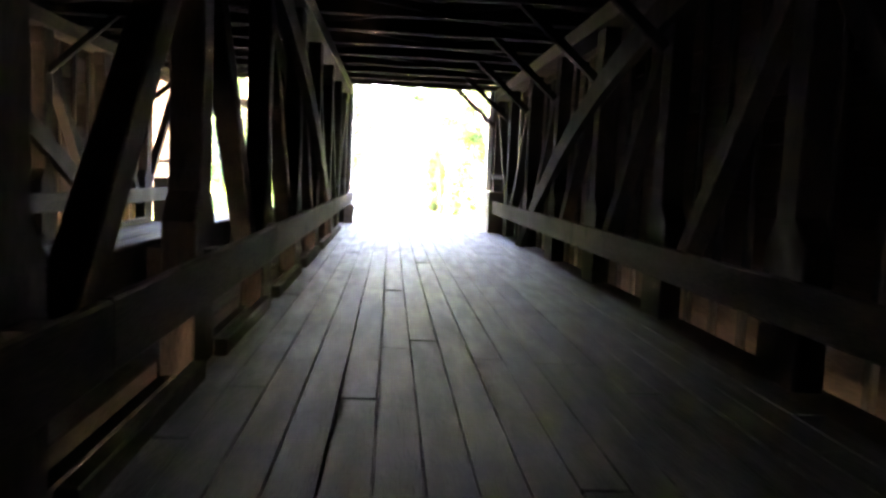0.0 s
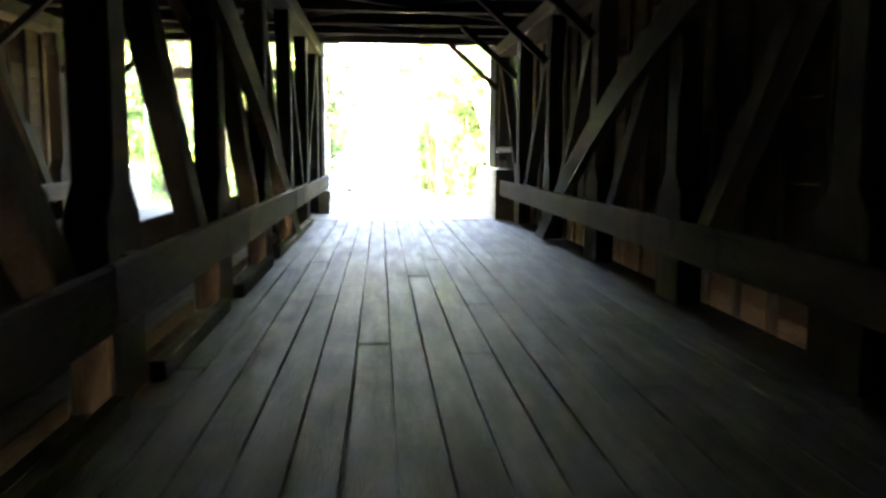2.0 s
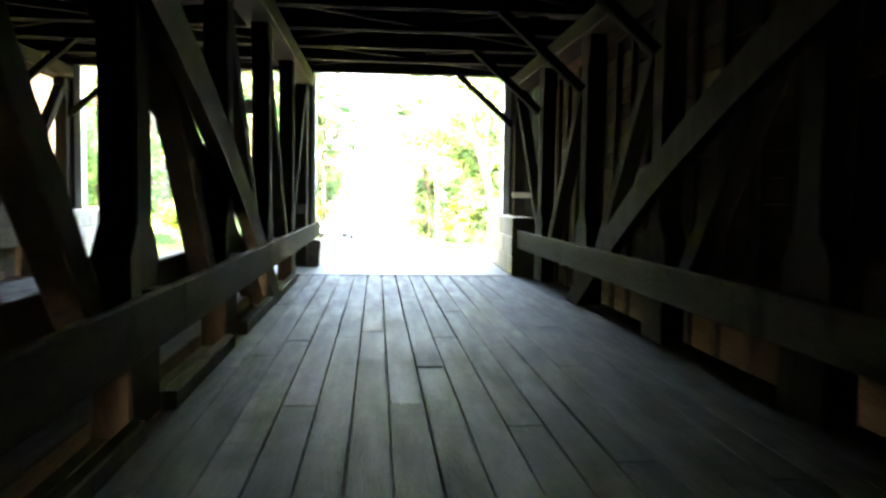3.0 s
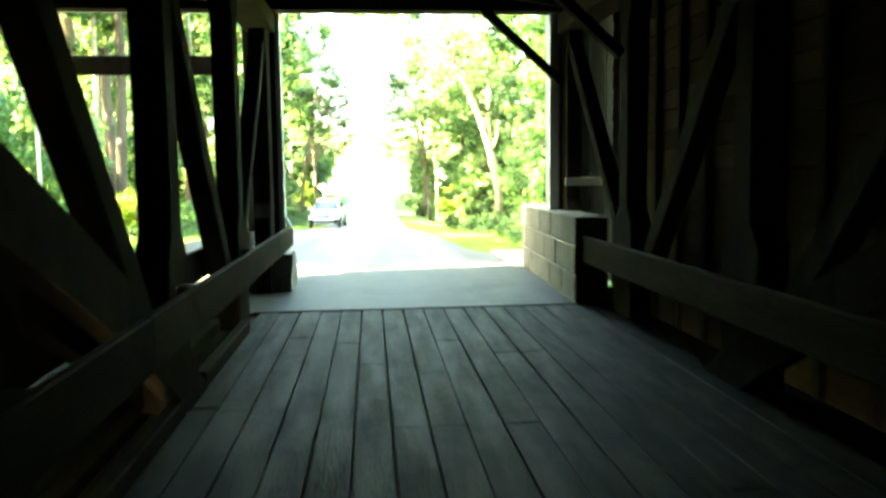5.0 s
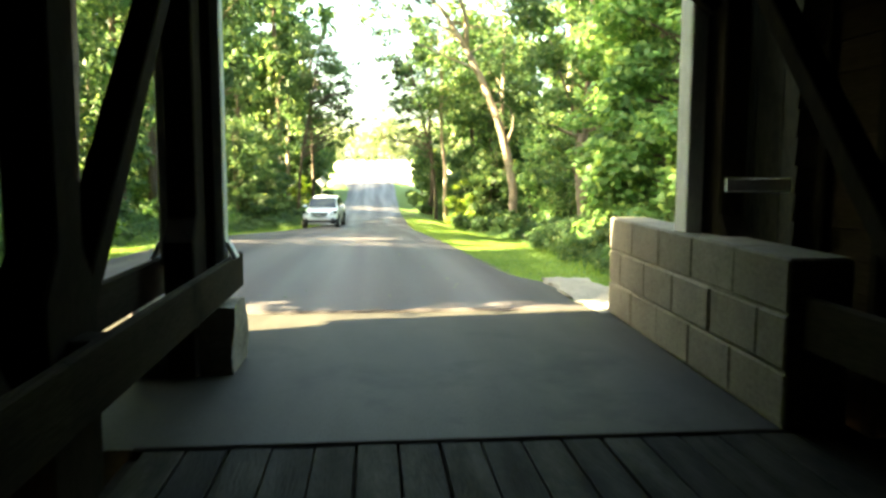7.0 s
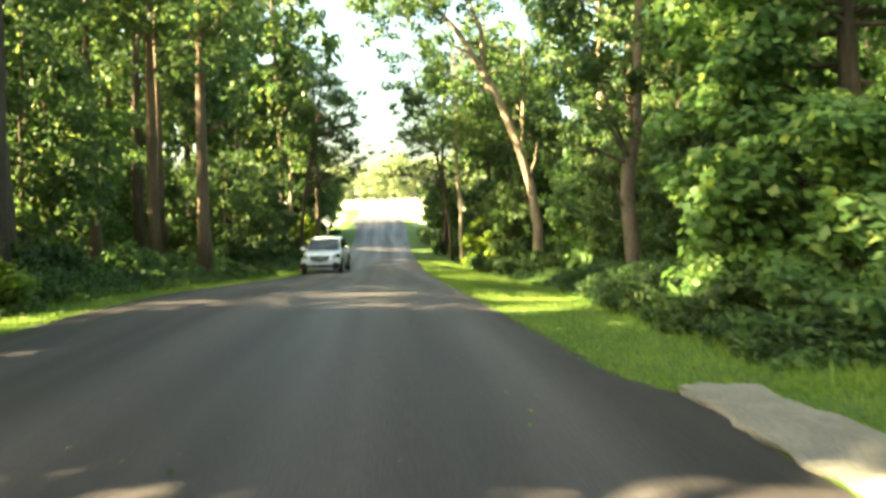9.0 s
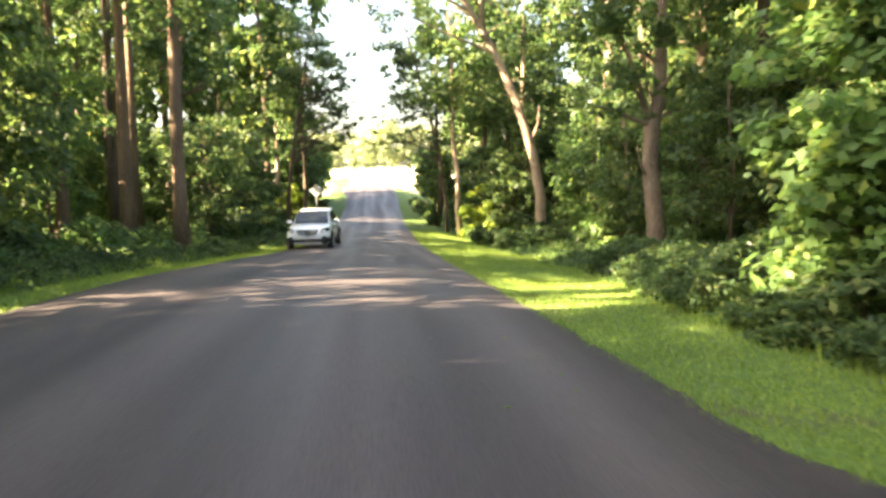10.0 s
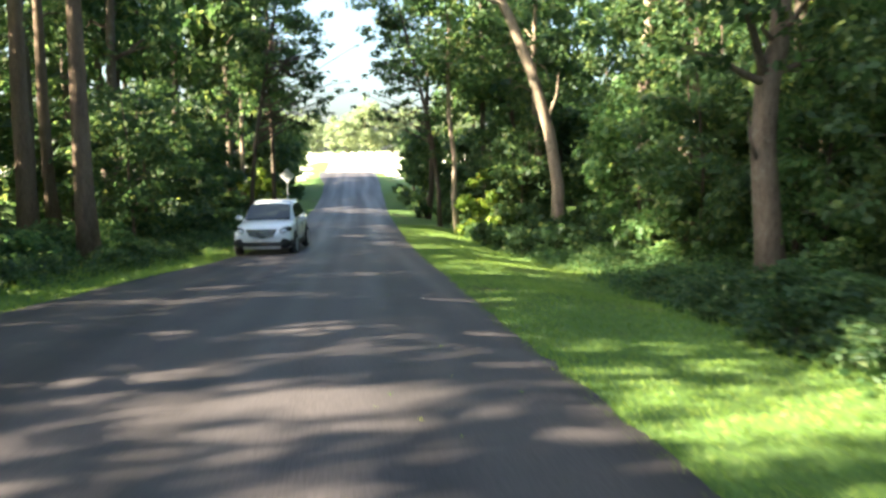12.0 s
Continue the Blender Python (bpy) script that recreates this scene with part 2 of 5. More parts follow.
def plain(name, colour, rough=0.4, metal=0.0, coat=0.0):
    mat = bpy.data.materials.new(name)
    mat.use_nodes = True
    nt = mat.node_tree
    b = nt.nodes["Principled BSDF"]
    geo = nt.nodes.new("ShaderNodeNewGeometry")
    n = noise_node(nt, geo.outputs["Position"], 6.0, 4)
    col = ramp_node(nt, n, [(0.3, tuple(c * 0.9 for c in colour)), (0.7, colour)])
    nt.links.new(col, b.inputs["Base Color"])
    b.inputs["Roughness"].default_value = rough
    b.inputs["Metallic"].default_value = metal
    b.inputs["Coat Weight"].default_value = coat
    return mat


M_CAR = plain("white_car_paint", (0.80, 0.81, 0.82), 0.3, 0, 1.0)
M_BLACK = plain("black_plastic", (0.018, 0.018, 0.019), 0.6)
M_TYRE = plain("tyre_rubber", (0.022, 0.022, 0.023), 0.85)
M_RIM = plain("alloy_rim", (0.55, 0.56, 0.58), 0.3, 0.9)
M_GLASS = plain("dark_window_glass", (0.012, 0.016, 0.015), 0.06, 0, 0.0)
M_LAMP = plain("headlight_lens", (0.7, 0.72, 0.75), 0.1, 0.4, 1.0)
M_CHROME = plain("chrome_trim", (0.7, 0.71, 0.72), 0.15, 1.0)


# ---------------------------------------------------------------- helpers
def link_mesh(name, me, mat, parent=None, label="", smooth=False):
    me.materials.append(mat)
    if smooth:
        me.shade_smooth()
    ob = new(name, me)
    ob.parent = parent
    if label:
        ob["label"] = label
    return ob


def part(name, bm, mat, parent=None, label="", smooth=False):
    me = bpy.data.meshes.new(name)
    bmesh.ops.recalc_face_normals(bm, faces=bm.faces)
    bm.to_mesh(me)
    bm.free()
    return link_mesh(name, me, mat, parent, label, smooth)


def shape(name, verts, faces, mat, parent=None, label="", smooth=False):
    me = bpy.data.meshes.new(name)
    me.from_pydata([tuple(v) for v in verts], [], [tuple(f) for f in faces])
    me.update()
    return link_mesh(name, me, mat, parent, label, smooth)


def thing(name, label, category, group="", kind="", at=(0, 0, 0)):
    ob = new(name)
    ob.empty_display_size = 0.2
    ob.location = at
    return tagged(ob, label, category, group, kind)


def prism(bm, p0, p1, w, d, side=(1, 0, 0), ch=0.012):
    """A timber from p0 to p1: w along side, d across, with its long edges broken."""
    p0, p1 = Vector(p0), Vector(p1)
    along = (p1 - p0).normalized()
    u = Vector(side)
    u = (u - along * u.dot(along)).normalized()
    v = along.cross(u)
    a, b = w / 2, d / 2
    prof = [(a - ch, b), (a, b - ch), (a, -b + ch), (a - ch, -b), (-a + ch, -b), (-a, -b + ch), (-a, b - ch), (-a + ch, b)]
    rings = [[bm.verts.new(p + u * x + v * y) for x, y in prof] for p in (p0, p1)]
    for i in range(8):
        j = (i + 1) % 8
        bm.faces.new((rings[0][i], rings[0][j], rings[1][j], rings[1][i]))
    bm.faces.new(rings[0][::-1])
    bm.faces.new(rings[1])


def timber(name, p0, p1, w, d, mat, parent, side=(1, 0, 0), label="", ch=0.012):
    bm = bmesh.new()
    prism(bm, p0, p1, w, d, side, ch)
    return part(name, bm, mat, parent, label)


def box(bm, lo, hi):
    x0, y0, z0 = lo
    x1, y1, z1 = hi
    v = [bm.verts.new(p) for p in ((x0, y0, z0), (x1, y0, z0), (x1, y1, z0), (x0, y1, z0), (x0, y0, z1), (x1, y0, z1), (x1, y1, z1), (x0, y1, z1))]
    for f in ((3, 2, 1, 0), (4, 5, 6, 7), (0, 1, 5, 4), (1, 2, 6, 5), (2, 3, 7, 6), (3, 0, 4, 7)):
        bm.faces.new([v[i] for i in f])


def block_mesh(name, size, ch=0.012, mat=None):
    """A shared piece centred on its origin, with broken edges."""
    bm = bmesh.new()
    box(bm, [-s / 2 for s in size], [s / 2 for s in size])
    bmesh.ops.bevel(bm, geom=bm.edges[:], offset=ch, segments=1, affect="EDGES")
    me = bpy.data.meshes.new(name)
    bm.to_mesh(me)
    bm.free()
    me.materials.append(mat)
    return me


def piece(name, me, parent, loc, rot=(0, 0, 0), scale=(1, 1, 1)):
    ob = new(name, me)
    ob.parent = parent
    ob.matrix_basis = Matrix.LocRotScale(loc, Euler(rot), scale)
    return ob


def tube(verts, faces, pts, radii, n=8, close=True):
    """Adds a round tube through pts to the lists."""
    base = len(verts)
    pts = [Vector(p) for p in pts]
    for i, (p, r) in enumerate(zip(pts, radii)):
        t = (pts[min(i + 1, len(pts) - 1)] - pts[max(i - 1, 0)]).normalized()
        u = t.orthogonal().normalized() if abs(t.z) < 0.95 else (Vector((1, 0, 0)) - t * t.x).normalized()
        w = t.cross(u)
        for k in range(n):
            a = 2 * math.pi * k / n
            verts.append(p + (u * math.cos(a) + w * math.sin(a)) * r)
    for i in range(len(pts) - 1):
        for k in range(n):
            a, b = base + i * n + k, base + i * n + (k + 1) % n
            faces.append((a, b, b + n, a + n))
    if close:
        faces.append(tuple(base + (len(pts) - 1) * n + k for k in range(n)))
        faces.append(tuple(base + k for k in range(n))[::-1])


# ---------------------------------------------------------------- ground and road
def road_z(y):
    return float(np.interp(y, [-60, 4, 9, 14, 18, 23, 27, 32, 41, 50, 61, 70, 80, 92, 104, 115, 150, 200, 400],
                           [0, 0, -0.12, -0.30, -0.5, -0.85, -1.1, -1.38, -1.75, -1.93, -2.05, -2.03, -1.72, -1.05, -0.5, -0.38, 1.2, 2.9, 6.5]))


def smooth_z(y):
    return (road_z(y - 3) + 2 * road_z(y) + road_z(y + 3)) / 4


def left_edge(y):
    return float(np.interp(y, [2, 8, 13, 17, 21, 24, 27.4, 31, 35, 39, 45, 55, 80, 93, 104, 140], [-4.85, -4.95, -5.05, -5.05, -4.95, -4.75, -4.45, -3.75, -3.3, -2.95, -2.8, -2.8, -2.75, -2.95, -3.9, -5.5]))


def right_edge(y):
    return float(np.interp(y, [2, 4.6, 5.7, 9, 14, 20, 25, 34, 50, 61, 76, 92, 140], [2.66, 2.68, 2.36, 2.2, 2.03, 2.03, 2.15, 2.2, 2.38, 2.45, 2.75, 2.95, 3.4]))


def verge_width(y):
    """Width of the mown grass on the right of the road."""
    return float(np.interp(y, [5, 12, 15, 18, 23, 30, 36, 46], [1.5, 1.75, 2.3, 2.6, 3.2, 4.0, 3.3, 2.8]))


def ground_z(x, y):
    z = smooth_z(y) - 0.03
    off = max(left_edge(max(y, 2)) - x, x - right_edge(max(y, 2)), 0)
    if y < 1.0:
        if -6.2 < x < 3.2:
            off = 0
        gully = min(max((-0.5 - y) / 4.0, 0), 1) * min(max((y + 40) / 5.0, 0), 1)
        z -= 3.6 * gully * gully * (3 - 2 * gully)
    z += 0.10 * noise.noise((x * 0.22, y * 0.22, 3)) * min(off / 2.0, 1)
    z -= 0.16 * min(off / 3.5, 1)
    if x > 0:                                            # the right bank falls away into the wood
        z -= float(np.interp(y, [14, 24, 46, 64], [0, 0.6, 0.75, 0.0])) * min(max(off - 1.5, 0) / 5.5, 1)
    far = max(off - 8, 0)
    return z + far * 0.03


def grid_lines(values):
    out = []
    for a, b, n in values:
        out += list(np.linspace(a, b, n, endpoint=False))
    return out + [values[-1][1]]


gx = grid_lines([(-900, -120, 5), (-120, -30, 9), (-30, -8, 11), (-8, 10, 36), (10, 34, 12), (34, 120, 9), (120, 900, 5)])
gy = grid_lines([(-700, -60, 5), (-60, -8, 22), (-8, 60, 110), (60, 150, 45), (150, 900, 10)])
verts = [(x, y, ground_z(x, y)) for y in gy for x in gx]
n = len(gx)
faces = [(j * n + i, j * n + i + 1, (j + 1) * n + i + 1, (j + 1) * n + i) for j in range(len(gy) - 1) for i in range(n - 1)]
ground = shape("ground", verts, faces, M_GROUND, smooth=True)
ground.data.materials.append(M_BOUNCE_GRAVEL)
# reflecting gravel on the ground beneath the bridge
for p in ground.data.polygons:
    if -36 < p.center.y < -4 and -16 < p.center.x < 12:
        p.material_index = 1
tagged(ground, "grassy verge and leafy forest ground beside the road", "ground", kind="structure")

# asphalt strip, crowned, with a ragged edge
ys = [2.2, 2.215] + grid_lines([(2.26, 40, 120), (40, 120, 66)])
cols = 12
rng = random.Random(4)
verts, faces = [], []
for y in ys:
    l = left_edge(y) + rng.uniform(-0.05, 0.05)
    r = right_edge(y) + rng.uniform(-0.04, 0.04)
    for i in range(cols + 1):
        f = i / cols
        drop = 0.05 if i in (0, cols) else 0.0
        lip = -0.05 if y < 2.205 else 0.02
        front = 0.07 * noise.noise((f * 9.0, 2.0, 0.0)) if y < 2.3 else 0.0
        verts.append((l + (r - l) * f, y + front, smooth_z(y) + 0.012 + 0.03 * (1 - (2 * f - 1) ** 2) * min((y - 2.0) / 2.5, 1) + lip - drop))
m = cols + 1
faces = [(j * m + i, j * m + i + 1, (j + 1) * m + i + 1, (j + 1) * m + i) for j in range(len(ys) - 1) for i in range(cols)]
road = shape("road", verts, faces, M_ASPHALT, smooth=True)
tagged(road, "dark worn asphalt country road narrowing away from the bridge", "road", kind="structure")

# pale mown field past the crest
fx = grid_lines([(-90, -3, 14), (-3, 3.2, 4), (3.2, 90, 14)])
fy = grid_lines([(100, 300, 48)])
verts = [(x, y, ground_z(x, y) + (0.02 if left_edge(y) - 0.4 > x or x > right_edge(y) + 0.4 or y > 118 else -0.05)) for y in fy for x in fx]
k = len(fx)
field = shape("field", verts, [(j * k + i, j * k + i + 1, (j + 1) * k + i + 1, (j + 1) * k + i) for j in range(len(fy) - 1) for i in range(k - 1)], M_HAY, smooth=True)
tagged(field, "pale sunlit mown field beyond the woods", "field", kind="structure")

# ---------------------------------------------------------------- covered bridge
XC, XR, XL = -1.32, 3.10, -5.95        # middles of the three trusses
PANEL, NP = 2.8, 13
POST_Y = [-0.19] + [-0.07 - PANEL * k for k in range(1, NP)]
Y_END = POST_Y[-1] - 0.2
bridge = thing("covered_bridge", "two-lane wooden covered bridge with arched timber trusses", "covered bridge")


def post_mesh():
    """A post with a shouldered foot and head, on which the braces bear."""
    prof = [(0.30, 0.0), (0.30, 1.04), (0.15, 1.24), (0.15, 3.2), (0.22, 3.35), (0.22, 3.62)]
    bm = bmesh.new()
    rows = []
    for half, z in prof:
        rows.append([bm.verts.new((x, y, z)) for x, y in ((-0.115, -half), (0.115, -half), (0.115, half), (-0.115, half))])
    for a, b in zip(rows, rows[1:]):
        for i in range(4):
            bm.faces.new((a[i], a[(i + 1) % 4], b[(i + 1) % 4], b[i]))
    bm.faces.new(rows[0][::-1])
    bm.faces.new(rows[-1])
    bmesh.ops.recalc_face_normals(bm, faces=bm.faces)
    bmesh.ops.bevel(bm, geom=[e for e in bm.edges if abs(e.verts[0].co.z - e.verts[1].co.z) > 0.05], offset=0.015, segments=1, affect="EDGES")
    me = bpy.data.meshes.new("post")
    bm.to_mesh(me)
    bm.free()
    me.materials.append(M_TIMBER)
    return me


POST = post_mesh()


def arch_z(y):
    return 3.54 - 0.028 * (y + 16.8) ** 2


def build_truss(xc, faces_at):
    """King posts, braces that lean to mid-span, chords, and a pair of laminated arches."""
    tr = thing("truss", "", "")
    tr.parent = bridge
    tr["label"] = "timber truss of posts, braces and arches"
    rng = random.Random(int(xc * 100))
    for k, y in enumerate(POST_Y):
        piece("post", POST, tr, (xc, y, 0.02), (0, 0, rng.uniform(-0.01, 0.01)))
    for k in range(NP - 1):
        y0, y1 = POST_Y[k], POST_Y[k + 1]
        inner = 0 < k < NP - 2
        toward = k < (NP - 1) / 2
        if not inner:                                    # end panels lean to the portal
            foot, head = (y1 + 0.18, y0 - 0.2) if k == 0 else (y0 - 0.18, y1 + 0.2)
        else:
            foot, head = (y0 - 0.50, y1 - 0.02) if toward else (y1 + 0.50, y0 + 0.02)
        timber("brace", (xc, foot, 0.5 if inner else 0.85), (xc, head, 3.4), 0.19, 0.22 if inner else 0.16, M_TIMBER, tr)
    for z, h in ((3.76, 0.26),):
        for k in range(0, NP - 1, 3):
            a, b = POST_Y[k] + (0.35 if k == 0 else 0.0), POST_Y[min(k + 3, NP - 1)]
            timber("top_chord", (xc, a, z), (xc, b + 0.004, z), 0.40, h, M_RAIL, tr)
    for k in range(0, NP - 1, 3):
        for sx in (-0.165, 0.165):
            timber("bottom_chord", (xc + sx, POST_Y[k], -0.26), (xc + sx, POST_Y[min(k + 3, NP - 1)] + 0.004, -0.26), 0.12, 0.34, M_TIMBER, tr)
    for fx in faces_at:
        v, f = [], []
        ys = np.linspace(POST_Y[0] - 3.4, POST_Y[-1] + 3.4, 34)
        half = 0.06
        for y in ys:
            z = arch_z(y)
            slope = -0.056 * (y + 16.8)
            nrm = Vector((0, -slope, 1)).normalized() * 0.17
            for sx, sn in ((-half, -1), (half, -1), (half, 1), (-half, 1)):
                v.append((fx + sx, y + nrm.y * sn, z + nrm.z * sn))
        for j in range(len(ys) - 1):
            for i in range(4):
                f.append((j * 4 + i, j * 4 + (i + 1) % 4, (j + 1) * 4 + (i + 1) % 4, (j + 1) * 4 + i))
        f += [(3, 2, 1, 0), tuple(len(v) - 4 + i for i in range(4))]
        shape("arch", v, f, M_TIMBER, tr, "curved laminated timber arch")
    return tr


build_truss(XC, (XC - 0.145, XC + 0.145))
build_truss(XR, (XR - 0.145,))
build_truss(XL, (XL + 0.145,))


def guard_rail(x, face, y0, y1, z0, z1):
    """A plank rail, held off the truss posts by blocks, over a low wheel guard."""
    r = thing("guard_rail", "", "")
    r.parent = bridge
    r["label"] = "weathered plank guard rail on spacer blocks"
    rng = random.Random(int(x * 10))
    y = y1
    while y > y0 + 0.5:
        yn = max(y - rng.uniform(3.4, 4.4), y0)
        timber("rail_board", (x + rng.uniform(-0.004, 0.004), y, (z0 + z1) / 2), (x, yn + 0.006, (z0 + z1) / 2 + rng.uniform(-0.01, 0.01)), 0.06, z1 - z0, M_RAIL, r)
        y = yn
    for yy in POST_Y[1:]:
        timber("spacer_block", (x + face * 0.10, yy, z0 + 0.03), (x + face * 0.10, yy, z1 - 0.03), 0.14, 0.22, M_TIMBER, r)
    if x < 0:
        for k in range(1, NP - 1):
            timber("wheel_guard", (x + face * 0.13, POST_Y[k] - 0.34, 0.07), (x + face * 0.13, POST_Y[k + 1] + 0.34, 0.07), 0.10, 0.13, M_RAIL, r)
    return r


guard_rail(-1.03, -1, Y_END, 0.48, 0.58, 0.89)
guard_rail(2.80, 1, Y_END, -2.0, 0.52, 0.85)
guard_rail(-1.61, 1, Y_END, 0.48, 0.58, 0.89)
guard_rail(-5.65, -1, Y_END, -2.0, 0.52, 0.85)

# stone stub that carries the end of the middle rails
stub = thing("stone_pier", "low rough stone pier under the rail ends", "stone pier")
bm = bmesh.new()
box(bm, (-1.72, -0.36, -0.03), (-0.95, 0.24, 0.53))
bmesh.ops.subdivide_edges(bm, edges=bm.edges[:], cuts=5, use_grid_fill=True)
for v in bm.verts:
    v.co += Vector([noise.noise(v.co * 3 + Vector((k * 7, 0, 0))) for k in range(3)]) * 0.035
part("stone", bm, M_STONE, stub, smooth=False)

# tie beams, bracing and rafters overhead
roof = thing("roof", "", "")
roof.parent = bridge
roof["label"] = "dark gable roof with rafters and boarding"
for k in range(NP):
    for dy in (0.0, -1.4):
        y = POST_Y[k] + dy
        if y < Y_END:
            continue
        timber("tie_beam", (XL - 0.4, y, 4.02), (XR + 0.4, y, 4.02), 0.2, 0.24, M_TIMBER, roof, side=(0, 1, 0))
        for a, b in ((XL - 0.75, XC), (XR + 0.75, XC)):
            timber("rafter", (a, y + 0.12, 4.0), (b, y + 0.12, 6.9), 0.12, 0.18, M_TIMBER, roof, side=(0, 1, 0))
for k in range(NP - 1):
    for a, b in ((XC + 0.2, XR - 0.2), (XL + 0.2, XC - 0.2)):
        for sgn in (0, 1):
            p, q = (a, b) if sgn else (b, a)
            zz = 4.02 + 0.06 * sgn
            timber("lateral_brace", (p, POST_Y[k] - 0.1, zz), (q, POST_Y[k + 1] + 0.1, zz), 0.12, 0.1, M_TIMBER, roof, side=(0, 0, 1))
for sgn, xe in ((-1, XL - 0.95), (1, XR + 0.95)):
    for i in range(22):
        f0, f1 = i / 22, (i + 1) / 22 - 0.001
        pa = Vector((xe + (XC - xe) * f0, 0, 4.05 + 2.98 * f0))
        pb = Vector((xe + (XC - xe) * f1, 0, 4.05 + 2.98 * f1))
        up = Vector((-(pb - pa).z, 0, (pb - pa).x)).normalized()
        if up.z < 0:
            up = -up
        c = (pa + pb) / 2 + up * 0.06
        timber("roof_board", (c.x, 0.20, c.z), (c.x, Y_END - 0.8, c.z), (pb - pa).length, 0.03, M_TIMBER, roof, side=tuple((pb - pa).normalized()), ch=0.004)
    v = [(xe, 0.24, 4.122), (XC, 0.24, 7.11), (XC, Y_END - 0.9, 7.11), (xe, Y_END - 0.9, 4.122)]
    v += [(x, y, z + 0.05) for x, y, z in v]
    shape("shingles", v, [(0, 1, 2, 3), (7, 6, 5, 4), (0, 4, 5, 1), (1, 5, 6, 2), (2, 6, 7, 3), (3, 7, 4, 0)], M_ROOF, roof)
# knee braces on the outer sides of both lanes
for k in range(NP):
    y = POST_Y[k]
    timber("knee_brace", (2.95, y, 2.92), (1.82, y, 3.93), 0.12, 0.12, M_TIMBER, roof, side=(0, 1, 0))
    timber("knee_brace", (-5.85, y, 2.92), (-4.72, y, 3.93), 0.12, 0.12, M_TIMBER, roof, side=(0, 1, 0))

# portals: lintel, gable boards, white trim
for y, far in ((-0.01, 0), (Y_END - 0.1, 1)):
    portal = thing("portal", "", "")
    portal.parent = bridge
    portal["label"] = "boarded gable end with white trim"
    for xa, xb in ((2.94, 3.90), (-6.74, -5.78)):
        for i in range(4):
            w = (xb - xa) / 4
            timber("board", (xa + w * (i + 0.5), y, 0.0 if far or abs(xa + w * (i + 0.5) - XC) > 4.55 else 1.09), (xa + w * (i + 0.5), y, 4.05), w - 0.006, 0.03, M_TIMBER, portal, ch=0.003)
    xx = -6.9
    while xx < 4.0:
        h = 4.15 + 2.98 * (1 - abs(xx + 0.09 - XC) / 5.58)
        lap = 0.005 * (round((xx + 6.9) / 0.18) % 2)
        timber("board", (xx + 0.087, y - lap, 3.93), (xx + 0.087, y - lap, max(h, 4.1)), 0.192, 0.03, M_TIMBER, portal, ch=0.003)
        xx += 0.18
    timber("lintel", (-6.0, y - 0.08, 4.02), (3.1, y - 0.08, 4.02), 0.12, 0.24, M_TIMBER, portal, side=(0, 1, 0))
    for xa in (2.86, -5.70):
        timber("trim_post", (xa, y, 1.09 if not far else 0.0), (xa, y, 3.93), 0.14, 0.26, M_WHITE, portal, label="white painted corner trim")
    for xa in (-1.10, -1.54):
        timber("trim_post", (xa, y + 0.06, 0.84), (xa, y + 0.06, 3.93), 0.085, 0.14, M_WHITE, portal, label="white painted corner trim")
    for xa, xb in ((-1.055, -0.985), (-1.585, -1.655)):
        timber("trim_foot", (xa, y + 0.07, 1.02), (xb, y + 0.07, 0.88), 0.12, 0.035, M_WHITE, portal, side=(0, 1, 0), label="small sloping white block at the trim's foot", ch=0.005)
    timber("trim_board", (-5.82, y + 0.06, 3.945), (2.98, y + 0.06, 3.945), 0.06, 0.06, M_WHITE, portal, side=(0, 1, 0))
    timber("board", (XC, y, 0.55), (XC, y, 3.93), 0.36, 0.03, M_TIMBER, portal, ch=0.003)

# unseen wall added behind the start, to shut out light from the rear
bm = bmesh.new()
box(bm, (-6.7, Y_END - 0.5, -0.3), (3.86, Y_END - 0.3, 4.1))
tagged(part("wall_south", bm, M_BOARD), "plain unseen wall that keeps light out of the rear end", "wall", kind="structure")

# hanging clearance board in the other lane's portal
bar = thing("clearance_board", "dark horizontal clearance board hung below the lintel", "clearance board")
timber("board", (-4.62, 0.55, 3.26), (-1.99, 0.55, 3.26), 0.05, 0.28, M_TIMBER, bar, side=(0, 1, 0))
for x in (-4.3, -2.4):
    timber("hanger", (x, 0.55, 3.40), (x, 0.45, 4.0), 0.03, 0.03, M_STEEL, bar)


def siding(x, name_label):
    s = thing("siding", "", "")
    s.parent = bridge
    s["label"] = name_label
    me = block_mesh("board", (0.03, PANEL * 2 - 0.004, 0.262), 0.004, M_BOARD)
    rng = random.Random(int(x * 7))
    for k in range(0, NP - 1, 2):
        for i in range(-2, 19):
            piece("board", me, s, (x + rng.uniform(-0.004, 0.004), POST_Y[k] - PANEL + rng.uniform(-0.003, 0.003), -0.1 + 0.235 * i), (rng.uniform(-0.001, 0.001), 0.11 * (1 if x > 0 else -1), 0))
    side = 0.06 if x > 0 else -0.06
    for k in range(0, 47):
        yn = POST_Y[0] - 0.5 - 0.71 * k
        timber("nailer", (x - side, yn, -0.65), (x - side, yn, 3.7), 0.07, 0.10, M_TIMBER, s)


siding(3.72, "weathered horizontal board siding")
siding(-6.57, "weathered horizontal board siding")


